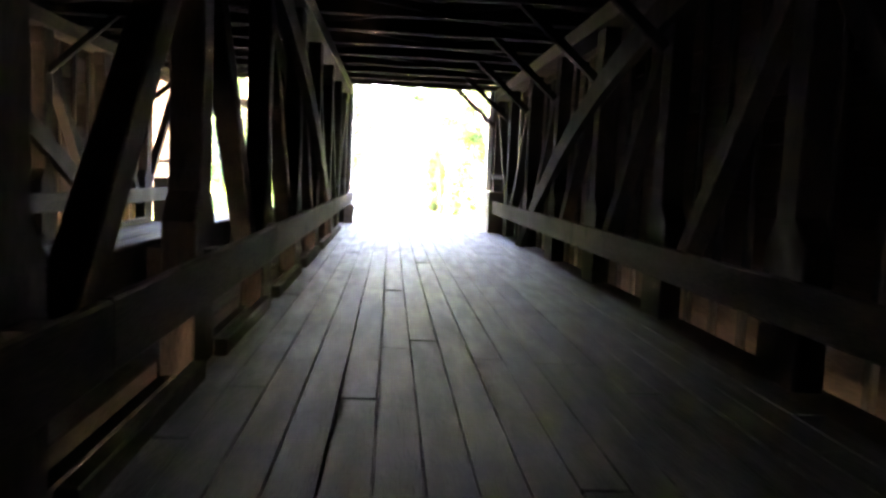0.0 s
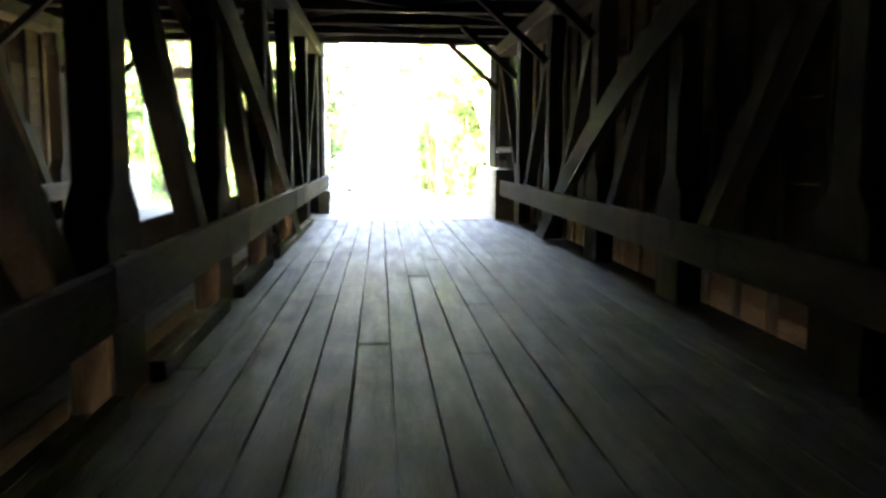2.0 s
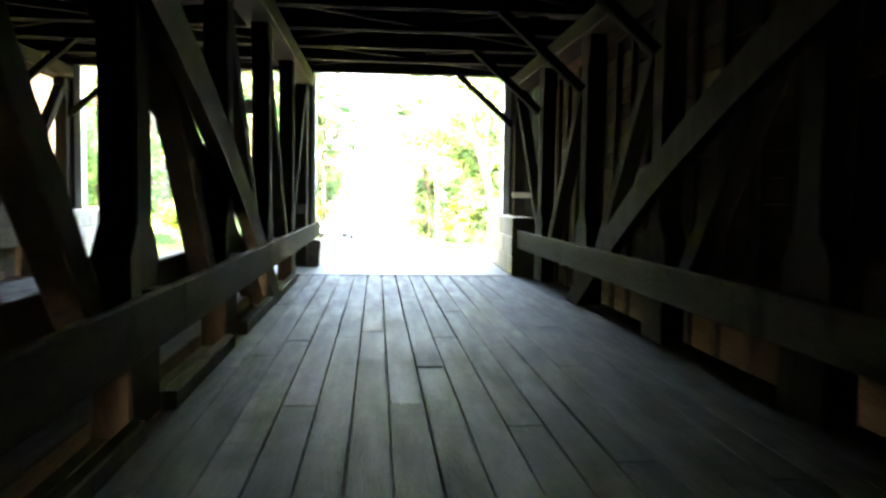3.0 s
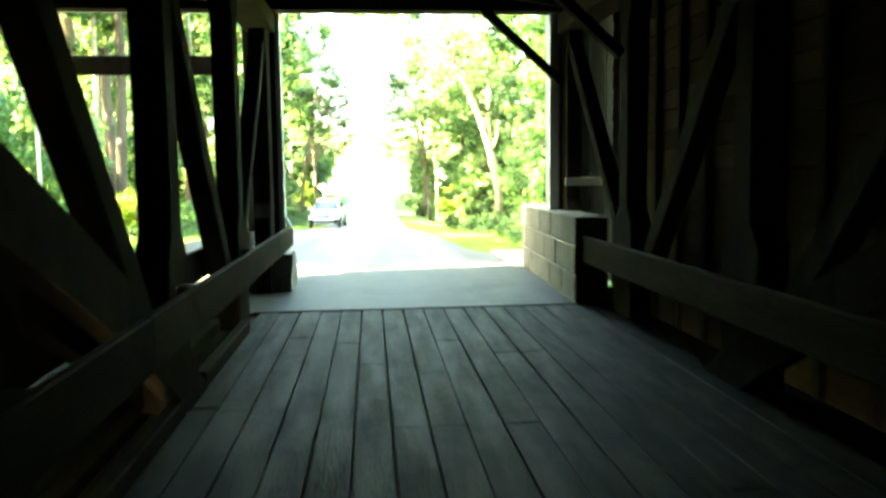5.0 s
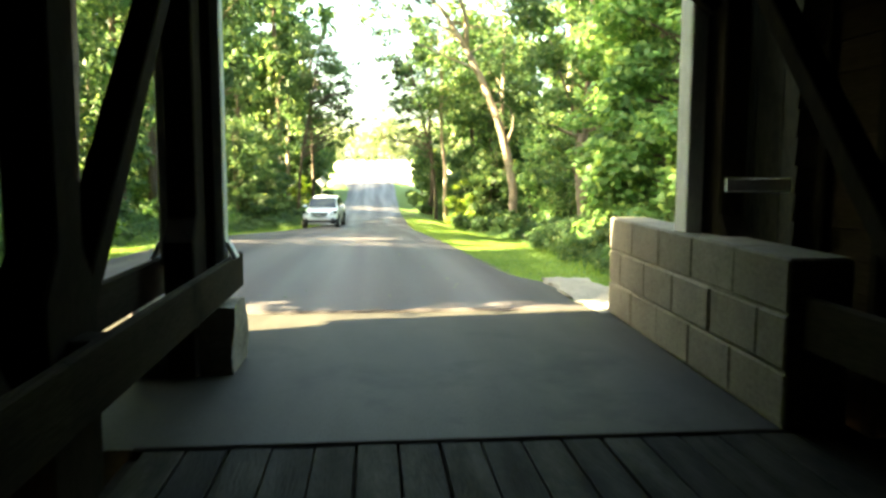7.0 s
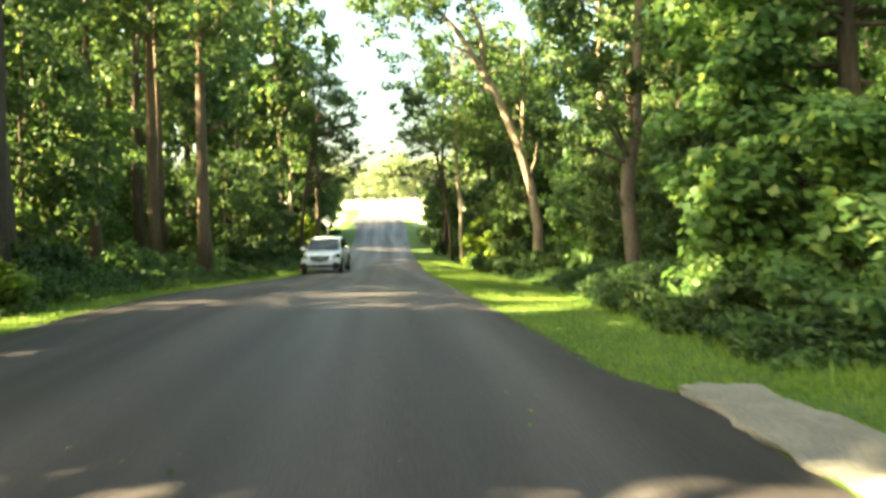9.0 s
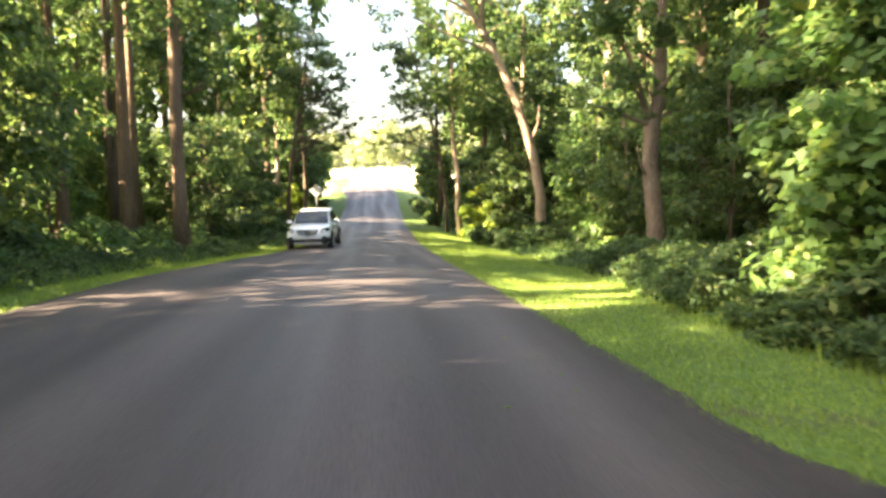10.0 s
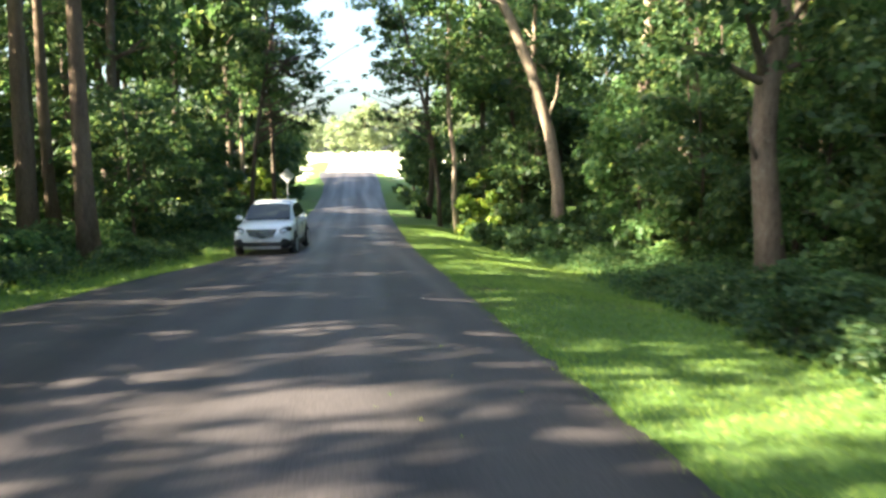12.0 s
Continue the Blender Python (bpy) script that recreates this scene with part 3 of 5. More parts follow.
def block_wall(sign, x_face):
    """Coursed block wall at the mouth of the bridge, splayed a little, on which the portal post stands."""
    w = thing("block_wall", "low wall of large weathered concrete blocks at the bridge mouth", "block wall", "bridge mouth walls", at=(x_face, 0, 0))
    w.rotation_euler = (0, 0, radians(-1.9 * sign))
    h, y_end = 0.36, 2.03
    rng = random.Random(11)
    sizes = {}
    for c in range(3):
        y = -2.0
        first = c % 2
        while y < y_end - 0.05:
            ln = 0.40 if first else 0.80
            first = 0
            ln = min(ln, y_end - y)
            if y_end - y - ln < 0.25:
                ln = y_end - y
            key = round(ln, 2)
            if key not in sizes:
                sizes[key] = block_mesh("block", (0.42, key - 0.010, h - 0.008), 0.018, M_BLOCK)
            piece("block", sizes[key], w, (sign * 0.21 + rng.uniform(-0.008, 0.008), y + ln / 2, h * (c + 0.5) + 0.005), (0, rng.uniform(-0.006, 0.006), rng.uniform(-0.006, 0.006)))
            y += ln
    bm = bmesh.new()
    box(bm, (min(sign * 0.014, sign * 0.40), -1.985, -0.2), (max(sign * 0.014, sign * 0.40), y_end - 0.02, 1.07))
    part("mortar", bm, M_BLOCK, w)
    return w


block_wall(1, 2.745)
block_wall(-1, -5.645)

# small white plank nailed across the posts at the mouth
wp = thing("white_plank", "short white plank nailed beside the portal post", "plank")
timber("plank", (2.90, -0.62, 1.50), (3.42, -0.62, 1.50), 0.05, 0.11, M_WHITE, wp, side=(0, 1, 0))
wp2 = copy_thing(wp, pose(-9.3, 0, 0))

# deck: sub-floor, slab at the mouth, runner planks
floor = new("floor")
tagged(floor, "worn grey plank deck of the bridge", "floor", kind="structure")
bm = bmesh.new()
box(bm, (XL - 0.35, Y_END, -0.16), (-1.42, -2.0, -0.06))
box(bm, (-1.28, Y_END, -0.16), (3.46, -2.0, -0.06))
part("subfloor", bm, M_TIMBER, floor)
slab = bmesh.new()
box(slab, (-6.0, -1.99, -0.3), (3.1, 2.27, 0.0))
slab = part("pavement", slab, M_SLAB)
tagged(slab, "grey worn pavement slab at the bridge mouth", "pavement", kind="structure")
apron = bmesh.new()
box(apron, (2.70, 1.62, -0.2), (3.38, 4.85, 0.0))
bmesh.ops.subdivide_edges(apron, edges=apron.edges[:], cuts=14, use_grid_fill=True)
for v in apron.verts:
    v.co.x += 0.07 * noise.noise(v.co * 1.3)
    v.co.y += 0.10 * noise.noise(v.co * 1.9 + Vector((5, 0, 0))) + 0.10 * noise.noise(v.co * 7.0)
    v.co.x += 0.09 * noise.noise(v.co * 8.0 + Vector((0, 9, 0)))
    v.co.z += 0.035 * noise.noise(v.co * 2.6)
apron = part("concrete_apron", apron, M_CONCRETE)
tagged(apron, "pale broken concrete apron beside the road", "pavement", kind="structure")

rng = random.Random(21)
plank_meshes = {}
W = 0.245


def plank_run(x, y_from, y_to, parent):
    y = y_from
    first = True
    while y > y_to + 0.1:
        ln = rng.choice((3.2, 3.8, 4.4, 4.9))
        if first:
            ln *= rng.choice((0.3, 0.55, 0.8, 1.0))
            first = False
        ln = min(round(ln, 1), round(y - y_to, 1))
        if y - ln - y_to < 0.4:
            ln = round(y - y_to, 2)
        if ln not in plank_meshes:
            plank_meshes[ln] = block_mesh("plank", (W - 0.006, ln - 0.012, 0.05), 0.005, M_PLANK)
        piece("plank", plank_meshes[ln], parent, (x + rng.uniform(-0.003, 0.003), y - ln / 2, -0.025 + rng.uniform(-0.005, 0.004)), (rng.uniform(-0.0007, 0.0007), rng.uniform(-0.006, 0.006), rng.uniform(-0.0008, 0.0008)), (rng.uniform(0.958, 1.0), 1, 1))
        y -= ln


timber("end_plank", (-1.24, -1.995, -0.02), (3.0, -1.985, -0.02), 0.05, 0.06, M_TIMBER, floor, side=(0, 1, 0))
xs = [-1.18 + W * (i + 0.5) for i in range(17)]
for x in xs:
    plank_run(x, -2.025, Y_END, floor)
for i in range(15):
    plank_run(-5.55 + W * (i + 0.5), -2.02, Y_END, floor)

# ---------------------------------------------------------------- trees and plants
RHOMB = np.array([(0, -0.5, 0), (0.30, -0.05, 0.05), (0, 0.55, -0.03), (-0.30, -0.05, 0.05)])
MAPLE = np.array([(0, -0.5, 0), (0.20, -0.22, 0.02), (0.46, -0.1, 0.06), (0.24, 0.16, 0.02), (0, 0.58, -0.06),
                  (-0.24, 0.16, 0.02), (-0.46, -0.1, 0.06), (-0.20, -0.22, 0.02)])


def leaf_cloud(seed, clumps, count, size, outline, flat=0.55):
    """Leaves in flattened clumps: clumps are (x, y, z, radius). Each leaf is a small face of its own."""
    g = np.random.default_rng(seed)
    c = np.array(clumps, float)
    weight = c[:, 3] ** 2
    pick = g.choice(len(c), count, p=weight / weight.sum())
    d = g.normal(size=(count, 3))
    d /= np.linalg.norm(d, axis=1)[:, None]
    r = g.uniform(0.25, 1.0, count) ** 0.6
    d[:, 2] *= flat
    centre = c[pick, :3] + d * (r * c[pick, 3])[:, None]
    up = d * 0.7 + np.array([0, 0, 0.75]) + g.normal(size=(count, 3)) * 0.42
    up /= np.linalg.norm(up, axis=1)[:, None]
    side = np.cross(up, g.normal(size=(count, 3)))
    side /= np.linalg.norm(side, axis=1)[:, None]
    fwd = np.cross(up, side)
    s = size * g.uniform(0.65, 1.25, count)
    k = len(outline)
    v = centre[:, None] + s[:, None, None] * (outline[None, :, 0, None] * side[:, None] + outline[None, :, 1, None] * fwd[:, None] + outline[None, :, 2, None] * up[:, None])
    me = bpy.data.meshes.new("crown")
    me.vertices.add(count * k)
    me.vertices.foreach_set("co", v.ravel())
    me.loops.add(count * k)
    me.loops.foreach_set("vertex_index", np.arange(count * k))
    me.polygons.add(count)
    me.polygons.foreach_set("loop_start", np.arange(count) * k)
    me.update(calc_edges=True)
    return me


def limbs(seed, trunk, radii, ends, verts, faces):
    """Limbs that leave the trunk and bend up to the given ends."""
    rng = random.Random(seed)
    pts = [Vector(p) for p in trunk]
    for e in ends:
        e = Vector(e)
        best = min(range(len(pts) - 1), key=lambda i: abs(pts[i].z - (e.z - 0.55 * (e.xy - pts[i].xy).length)))
        a = pts[best].lerp(pts[best + 1], rng.random())
        r = radii[best] * 0.38
        mid = a.lerp(e, 0.5) + Vector((rng.uniform(-0.25, 0.25), rng.uniform(-0.25, 0.25), rng.uniform(-0.1, 0.35)))
        tube(verts, faces, [a, a.lerp(mid, 0.5) + Vector((0, 0, -0.05)), mid, e], [r, r * 0.8, r * 0.55, 0.012], 5, False)


def build_tree(name, label, trunk, radii, clumps, count, size, leaf, bark, outline=RHOMB, at=(0, 0, 0), n_limbs=14, forks=(), group=""):
    t = thing(name, label, "tree", group, at=at)
    v, f = [], []
    tube(v, f, trunk, radii, 10)
    for pts, rr in forks:
        tube(v, f, pts, rr, 7)
    step = max(1, len(clumps) // max(n_limbs, 1))
    limbs(len(clumps) + count, trunk, radii, [c[:3] for c in clumps[::step]], v, f)
    shape("trunk", v, f, bark, t, smooth=True)
    link_mesh("crown", leaf_cloud(count + len(clumps), clumps, count, size, outline), leaf, t)
    return t


def crown_clumps(seed, centre, radius, n, rmin, rmax, hollow=0.35):
    """Clump centres through an uneven ellipsoid, fewer in its middle."""
    rng = random.Random(seed)
    out = []
    while len(out) < n:
        d = Vector((rng.gauss(0, 1), rng.gauss(0, 1), rng.gauss(0, 1))).normalized()
        r = rng.uniform(hollow, 1.0) ** 0.7 * rng.uniform(0.75, 1.12)
        out.append((centre[0] + d.x * radius[0] * r, centre[1] + d.y * radius[1] * r, centre[2] + d.z * radius[2] * r, rng.uniform(rmin, rmax)))
    return out


def bent_trunk(seed, height, lean=0.05, n=8):
    rng = random.Random(seed)
    x = y = 0.0
    pts = []
    for i in range(n):
        pts.append((x, y, -0.4 + (height + 0.4) * i / (n - 1)))
        x += rng.uniform(-lean, lean) * height / n * 2
        y += rng.uniform(-lean, lean) * height / n * 2
    return pts


def taper(r0, n, r1=0.05):
    return [r0 * 1.35] + [r0 + (r1 - r0) * (i / (n - 1)) ** 1.2 for i in range(1, n)]


UNDER = []      # understorey trees, leafy to the ground
for i in range(4):
    tr = bent_trunk(40 + i, 6.5, 0.09)
    cl = crown_clumps(50 + i, (0, 0, 3.9), (2.5, 2.5, 3.3), 58, 0.35, 0.85)
    UNDER.append(build_tree("young_tree", "young leafy tree in the forest understorey", tr, taper(0.08, 8, 0.02), cl, 4000, 0.24, M_LEAF if i else M_LEAF_MAPLE, M_BARK, group="understorey", at=((-17.0, -21.5, 18.0, 23.0)[i], (34, 22, 30, 20)[i], -0.6)))
BACK = []       # leafy mass deep in the wood
for i in range(3):
    tr = bent_trunk(60 + i, 8.5, 0.06)
    cl = crown_clumps(64 + i, (0, 0, 4.6), (3.0, 3.0, 4.6), 48, 0.7, 1.3)
    BACK.append(build_tree("thicket_tree", "leafy young tree deep in the wood", tr, taper(0.1, 8, 0.02), cl, 1200, 0.7, M_LEAF, M_BARK, group="thicket", at=((-30.0, 30.0, -34.0)[i], (50, 44, 70)[i], -0.6), n_limbs=8))
TALL = []       # tall forest trees
for i in range(5):
    h = 15 + i
    tr = bent_trunk(10 + i, h, 0.05)
    cl = crown_clumps(20 + i, (0, 0, 10.2), (3.9, 3.9, 5.8), 62, 0.5, 1.05)
    TALL.append(build_tree("forest_tree", "tall broad-leaved forest tree with a bare lower trunk", tr, taper(0.2 + 0.02 * i, 8), cl, 4700, 0.28, M_LEAF, M_BARK if i % 2 else M_BARK_LIT, group="forest trees", at=((-19.0, -24.0, 21.0, 26.0, -28.0)[i], (28, 40, 38, 26, 55)[i], -0.6)))


# porous crown, added mostly out of view to break up the sunlight
cl = crown_clumps(400, (0, 0, 9.6), (3.9, 3.9, 5.4), 34, 0.45, 0.95)
THIN = build_tree("airy_tree", "tall thin-leaved tree added to dapple the sun on the road", bent_trunk(401, 15, 0.05), taper(0.16, 8), cl, 1700, 0.34, M_LEAF, M_BARK, group="forest trees", at=(-13.0, 14.5, -0.5))
# crown mostly above view, added to shade the far side of the road
cl = crown_clumps(410, (0, 0, 18.5), (4.6, 4.6, 6.2), 66, 0.6, 1.2)
HIGH = build_tree("canopy_tree", "very tall forest tree, high crown added to shade the right side", bent_trunk(411, 25, 0.03), taper(0.24, 8), cl, 2600, 0.40, M_LEAF, M_BARK, group="forest trees", at=(-14.5, 15.5, -0.8))
FAR_UNDER, FAR_TALL = [], []
for i in range(2):
    cl = crown_clumps(250 + i, (0, 0, 3.9), (2.3, 2.3, 3.2), 44, 0.5, 0.95)
    FAR_UNDER.append(build_tree("young_tree", "young leafy tree in the forest understorey", bent_trunk(240 + i, 6.5, 0.09), taper(0.08, 8, 0.02), cl, 1600, 0.46, M_LEAF, M_BARK, group="understorey", at=((-14.0, 15.0)[i], (76, 70)[i], -0.6), n_limbs=8))
    cl = crown_clumps(220 + i, (0, 0, 10.2), (3.6, 3.6, 5.6), 54, 0.65, 1.25)
    FAR_TALL.append(build_tree("forest_tree", "tall broad-leaved forest tree with a bare lower trunk", bent_trunk(210 + i, 16 + i, 0.05), taper(0.21, 8), cl, 1900, 0.6, M_LEAF, M_BARK, group="forest trees", at=((-12.0, 12.0)[i], (88, 84)[i], -0.5), n_limbs=8))


def shrub(name, label, seed, leaf, count, size, radius, height, at, outline=RHOMB):
    s = thing(name, label, "shrub", "roadside shrubs", at=at)
    rng = random.Random(seed)
    v, f = [], []
    cl = crown_clumps(seed, (0, 0, height * 0.5), (radius, radius, height * 0.5), 22, 0.28, 0.5, 0.2)
    for c in cl[::2]:
        a = Vector((rng.uniform(-0.15, 0.15), rng.uniform(-0.15, 0.15), -0.1))
        e = Vector(c[:3])
        tube(v, f, [a, a.lerp(e, 0.5) + Vector((0, 0, 0.15)), e], [0.018, 0.012, 0.005], 5, False)
    shape("stem", v, f, M_BARK, s)
    link_mesh("foliage", leaf_cloud(seed, cl, count, size, outline, 0.75), leaf, s)
    return s


SHRUBS = [shrub("shrub", "dense green roadside shrub", 70 + i, (M_LEAF, M_LEAF_MAPLE, M_LEAF)[i], 1250, 0.2, 1.15, 1.7, ((-9.5, 9.5, -12.0)[i], (22, 30, 45)[i], -0.8)) for i in range(3)]


FAR_SHRUBS = [shrub("shrub", "dense green roadside shrub", 270 + i, M_LEAF, 620, 0.31, 1.15, 1.7, ((-8.0, 8.0)[i], (64, 66)[i], -0.7)) for i in range(2)]


def plant(src, x, y, s, rz, sz=None):
    return copy_thing(src, Matrix.LocRotScale((x, y, ground_z(x, y) - 0.03), Euler((0, 0, rz)), (s, s, sz or s)))


rng = random.Random(5)
CAR_XY = (-2.4, 35.0)
PLACES = []


def free_spot(x, y, gap):
    for px, py, pg in PLACES:
        if (px - x) ** 2 + (py - y) ** 2 < (min(gap, pg)) ** 2:
            return False
    PLACES.append((x, y, gap))
    return True


# hero trees first
def lean_tree():
    y = 42.0
    path = [(9.02, y, -2.7), (8.96, y, -1.2), (8.97, y, 0.2), (8.58, y, 2.55), (7.78, y, 5.09), (6.82, y - 0.1, 7.29), (5.96, y - 0.2, 8.85), (4.57, y - 0.4, 11.0), (3.03, y - 0.6, 12.6), (1.6, y - 0.6, 14.0)]
    fork = [(5.96, y - 0.2, 8.85), (5.85, y - 0.3, 11.0), (5.07, y - 0.4, 12.9), (4.6, y - 0.4, 15)]
    stub = [(8.45, y, 3.0), (8.85, y - 0.2, 4.1), (8.9, y - 0.2, 5.0)]
    cl = crown_clumps(101, (3.4, y, 14.0), (4.8, 4.5, 3.6), 46, 0.6, 1.2) + crown_clumps(103, (1.6, y - 1, 11.8), (3.6, 3.0, 2.4), 40, 0.35, 0.75) + crown_clumps(102, (8.5, y + 1, 11.5), (2.8, 3, 3.0), 22, 0.6, 1.1)
    build_tree("leaning_tree", "leaning tree over the road edge, bark brightened as if sunlit", path, [0.36, 0.29, 0.27, 0.255, 0.235, 0.21, 0.185, 0.14, 0.10, 0.05], cl, 8200, 0.28, M_LEAF, M_BARK_LIT,
               forks=((fork, [0.17, 0.14, 0.1, 0.04]), (stub, [0.1, 0.07, 0.02])))
    PLACES.append((9, 42, 3.5))


lean_tree()


def stout_tree():
    y = 24.2
    path = [(8.8, y, -1.6), (8.62, y, 0.0), (8.45, y, 1.7), (8.5, y, 2.9), (8.7, y, 3.6), (8.75, y, 4.6), (8.8, y, 7.5), (9.0, y, 12)]
    fork = [(8.45, y, 2.7), (8.2, y - 0.1, 3.6), (7.85, y - 0.2, 4.5), (7.5, y - 0.2, 5.4), (7.0, y - 0.3, 6.8)]
    snag = [(8.4, y, 1.2), (8.05, y - 0.25, 1.75), (7.95, y - 0.3, 2.3)]
    cl = crown_clumps(111, (8.4, y, 9.2), (3.8, 3.8, 4.2), 64, 0.6, 1.2) + crown_clumps(112, (7.7, y - 1.1, 4.6), (1.9, 0.9, 2.0), 34, 0.25, 0.5) + crown_clumps(113, (9.2, y - 0.7, 3.2), (1.0, 0.5, 1.6), 14, 0.22, 0.4)
    build_tree("stout_tree", "stout forked tree with peeling pale bark", path, [0.36, 0.28, 0.25, 0.24, 0.21, 0.19, 0.14, 0.05], cl, 9500, 0.25, M_LEAF, M_BARK_MOTTLED,
               forks=((fork, [0.11, 0.085, 0.065, 0.05, 0.02]), (snag, [0.05, 0.03, 0.01])))
    PLACES.append((8.6, 24, 3.2))


stout_tree()


def straight_tree(x, y, r, h, seed, bark, low=7.5, lean=0.018):
    tr = [(px, py, pz) for px, py, pz in bent_trunk(seed, h, lean)]
    cl = crown_clumps(seed, (0, 0, low + (h - low) * 0.55), (3.2, 3.2, (h - low) * 0.55), 56, 0.7, 1.25)
    t = build_tree("straight_tree", "tall straight-trunked tree beside the road", tr, taper(r, 8), cl, 2900, 0.34, M_LEAF, bark, at=(x, y, ground_z(x, y)), group="straight trees")
    PLACES.append((x, y, 2.6))
    return t


straight_tree(-7.2, 32.0, 0.30, 17, 121, M_BARK_WARM)
straight_tree(-10.6, 36.5, 0.34, 19, 122, M_BARK_WARM, 8.5)
straight_tree(-11.4, 41.0, 0.26, 20, 123, M_BARK_WARM, 13.5)
straight_tree(-13.2, 36.0, 0.30, 18, 124, M_BARK_WARM, 8.5)
straight_tree(-7.7, 66.0, 0.2, 16, 125, M_BARK_LIT, 8)
straight_tree(-4.9, 60.0, 0.15, 15, 126, M_BARK, 4.5, 0.06)
straight_tree(5.3, 47.0, 0.14, 14, 127, M_BARK_LIT, 6, 0.07)
straight_tree(4.7, 57.0, 0.17, 16, 128, M_BARK, 5.5, 0.07)
straight_tree(-9.0, 16.0, 0.12, 14, 129, M_BARK_LIT, 7)


def maple():
    """The broad leafy maple next to the bridge mouth."""
    x, y = 7.2, 9.7
    tr = bent_trunk(140, 9.0, 0.06)
    cl = crown_clumps(141, (0.2, -0.4, 3.9), (2.9, 2.2, 3.7), 110, 0.4, 0.75, 0.4)
    cl += crown_clumps(142, (-1.9, 0.2, 6.0), (2.1, 1.6, 1.2), 34, 0.35, 0.6) + crown_clumps(143, (-1.9, -0.4, 2.7), (0.85, 1.1, 2.0), 46, 0.28, 0.48)
    build_tree("maple_tree", "broad bright green maple with branches down to the ground", tr, taper(0.2, 8), cl, 24000, 0.165, M_LEAF_MAPLE, M_BARK, MAPLE, at=(x, y, ground_z(x, y)), n_limbs=40)
    PLACES.append((x, y, 2.6))


maple()

# unseen trees beside and behind the bridge; those on the left shade the road
for x, y, s in ((-10.5, 3.6, 0.8), (-14.5, 3.9, 0.85), (-19.5, 3.0, 0.9), (-22.5, 18.0, 1.0), (-18.0, 20.0, 1.0), 
                (11.5, -6.0, 1.0), (12.5, -13.0, 1.0), (11.0, -20.0, 1.0), (12.0, -28.0, 1.0)):
    plant(TALL[int(abs(x * 3)) % 5], x, y, s, x, s * (1.55 if x < 0 and y > 0 else 1.0))
    PLACES.append((x, y, 3.0))
for i in range(9):
    plant(BACK[(i + 1) % 3], 10.0 + (i % 2) * 2, -38 + 3.8 * i, 1.0, i * 2.1)


def sun_gap(x, y):
    """Clearings through which the sun reaches the two yellow shrubs."""
    return any(x < sx - 3 and abs(y - sy - (x - sx) * SUN_FROM.y / SUN_FROM.x) < 2.2 for sx, sy in ((6.3, 45.0), (-5.9, 62.0)))


# forest on both sides of the road
for side in (-1, 1):
    tries = 0
    made = 0
    while made < (26 if side < 0 else 30) and tries < 900:
        tries += 1
        y = rng.uniform(15 if side < 0 else 8, 82)
        depth = rng.uniform(0, 1) ** 1.3 * 20
        x = (left_edge(y) - 4.6 - depth) if side < 0 else (right_edge(y) + 5.4 + depth)
        if side > 0 and (y < 17 and x < 12 or y < 45 and x < 11):
            continue
        if side < 0 and (y < 34 and x > -0.42 * (y + 1.3) or y < 25 and x < -13):
            continue
        if not free_spot(x, y, 3.3):
            continue
        s = rng.uniform(0.85, 1.2)
        turn = rng.uniform(0, 6.28)
        if not (side < 0 and sun_gap(x, y)):
            plant(TALL[made % 5] if y < 48 else FAR_TALL[made % 2], x, y, s, turn, s * (1.35 if side < 0 else 1.1))
        made += 1
    y = -4.0
    while y < 92:
        for row in range(2):
            x = side * (17 + 7 * row + rng.uniform(-2, 2)) + (-1.5 if side < 0 else 1.0)
            plant(BACK[int(y * 3 + row) % 3], x, y + rng.uniform(-1.5, 1.5), rng.uniform(0.7, 1.0) if side < 0 else rng.uniform(0.8, 1.2), rng.uniform(0, 6.28))
        y += 4.2
    tries = made = 0
    while made < 36 and tries < 1200:
        tries += 1
        y = rng.uniform(4, 92)
        depth = rng.uniform(0, 1) ** 1.5 * 15
        x = (left_edge(y) - 3.7 - depth) if side < 0 else (right_edge(y) + 5.0 + depth)
        if side > 0 and y < 13 and x < 11:
            continue
        if side < 0 and (y < 33 and x > -0.40 * (y + 1.3) or 8 < y < 14.5 and x > -12):
            continue
        if side > 0 and 14 < y < 42 and x < 9.5:
            continue
        if not free_spot(x, y, 2.0):
            continue
        plant(UNDER[made % 4] if y < 42 else FAR_UNDER[made % 2], x, y, rng.uniform(0.65, 1.15), rng.uniform(0, 6.28))
        made += 1
    y = 6.5 if side > 0 else 9.0
    i = 0
    while y < 88:
        for row in range(3):
            off = (verge_width(y) + 2.1 + 1.5 * row if side > 0 else 2.1 + 1.5 * row) + rng.uniform(-0.35, 0.5)
            if 46 > y > 36:
                off += 0.6
            x = left_edge(y) - off if side < 0 else right_edge(y) + off
            if side > 0 and 26 < y < 42 and abs(x - 0.25 - 0.24 * (y - 6)) < 1.2:
                continue
            s = rng.uniform(0.55, 0.95) * (0.65, 1.0, 1.35)[row] * (0.95 if side < 0 and row else 1.0)
            low = 0.6 if side > 0 and y < 22 else 1.0
            plant(SHRUBS[i % 3] if y < 34 else FAR_SHRUBS[i % 2], x, y + rng.uniform(-0.5, 0.5), s, rng.uniform(0, 6.28), s * low * rng.uniform(0.7, 1.1))
            i += 1
        y += rng.uniform(1.5, 2.4) if y < 45 else 2.9

# thin crowns placed sunward of the road to dapple it
for i, (x, y) in enumerate(((-16.5, 15.5), (-19.0, 16.5), (-17.5, 7.6), (-14.2, 8.0), (-19.8, 5.8))):
    plant(THIN, x, y, 1.0, i * 2.2 + 0.6, 1.15)
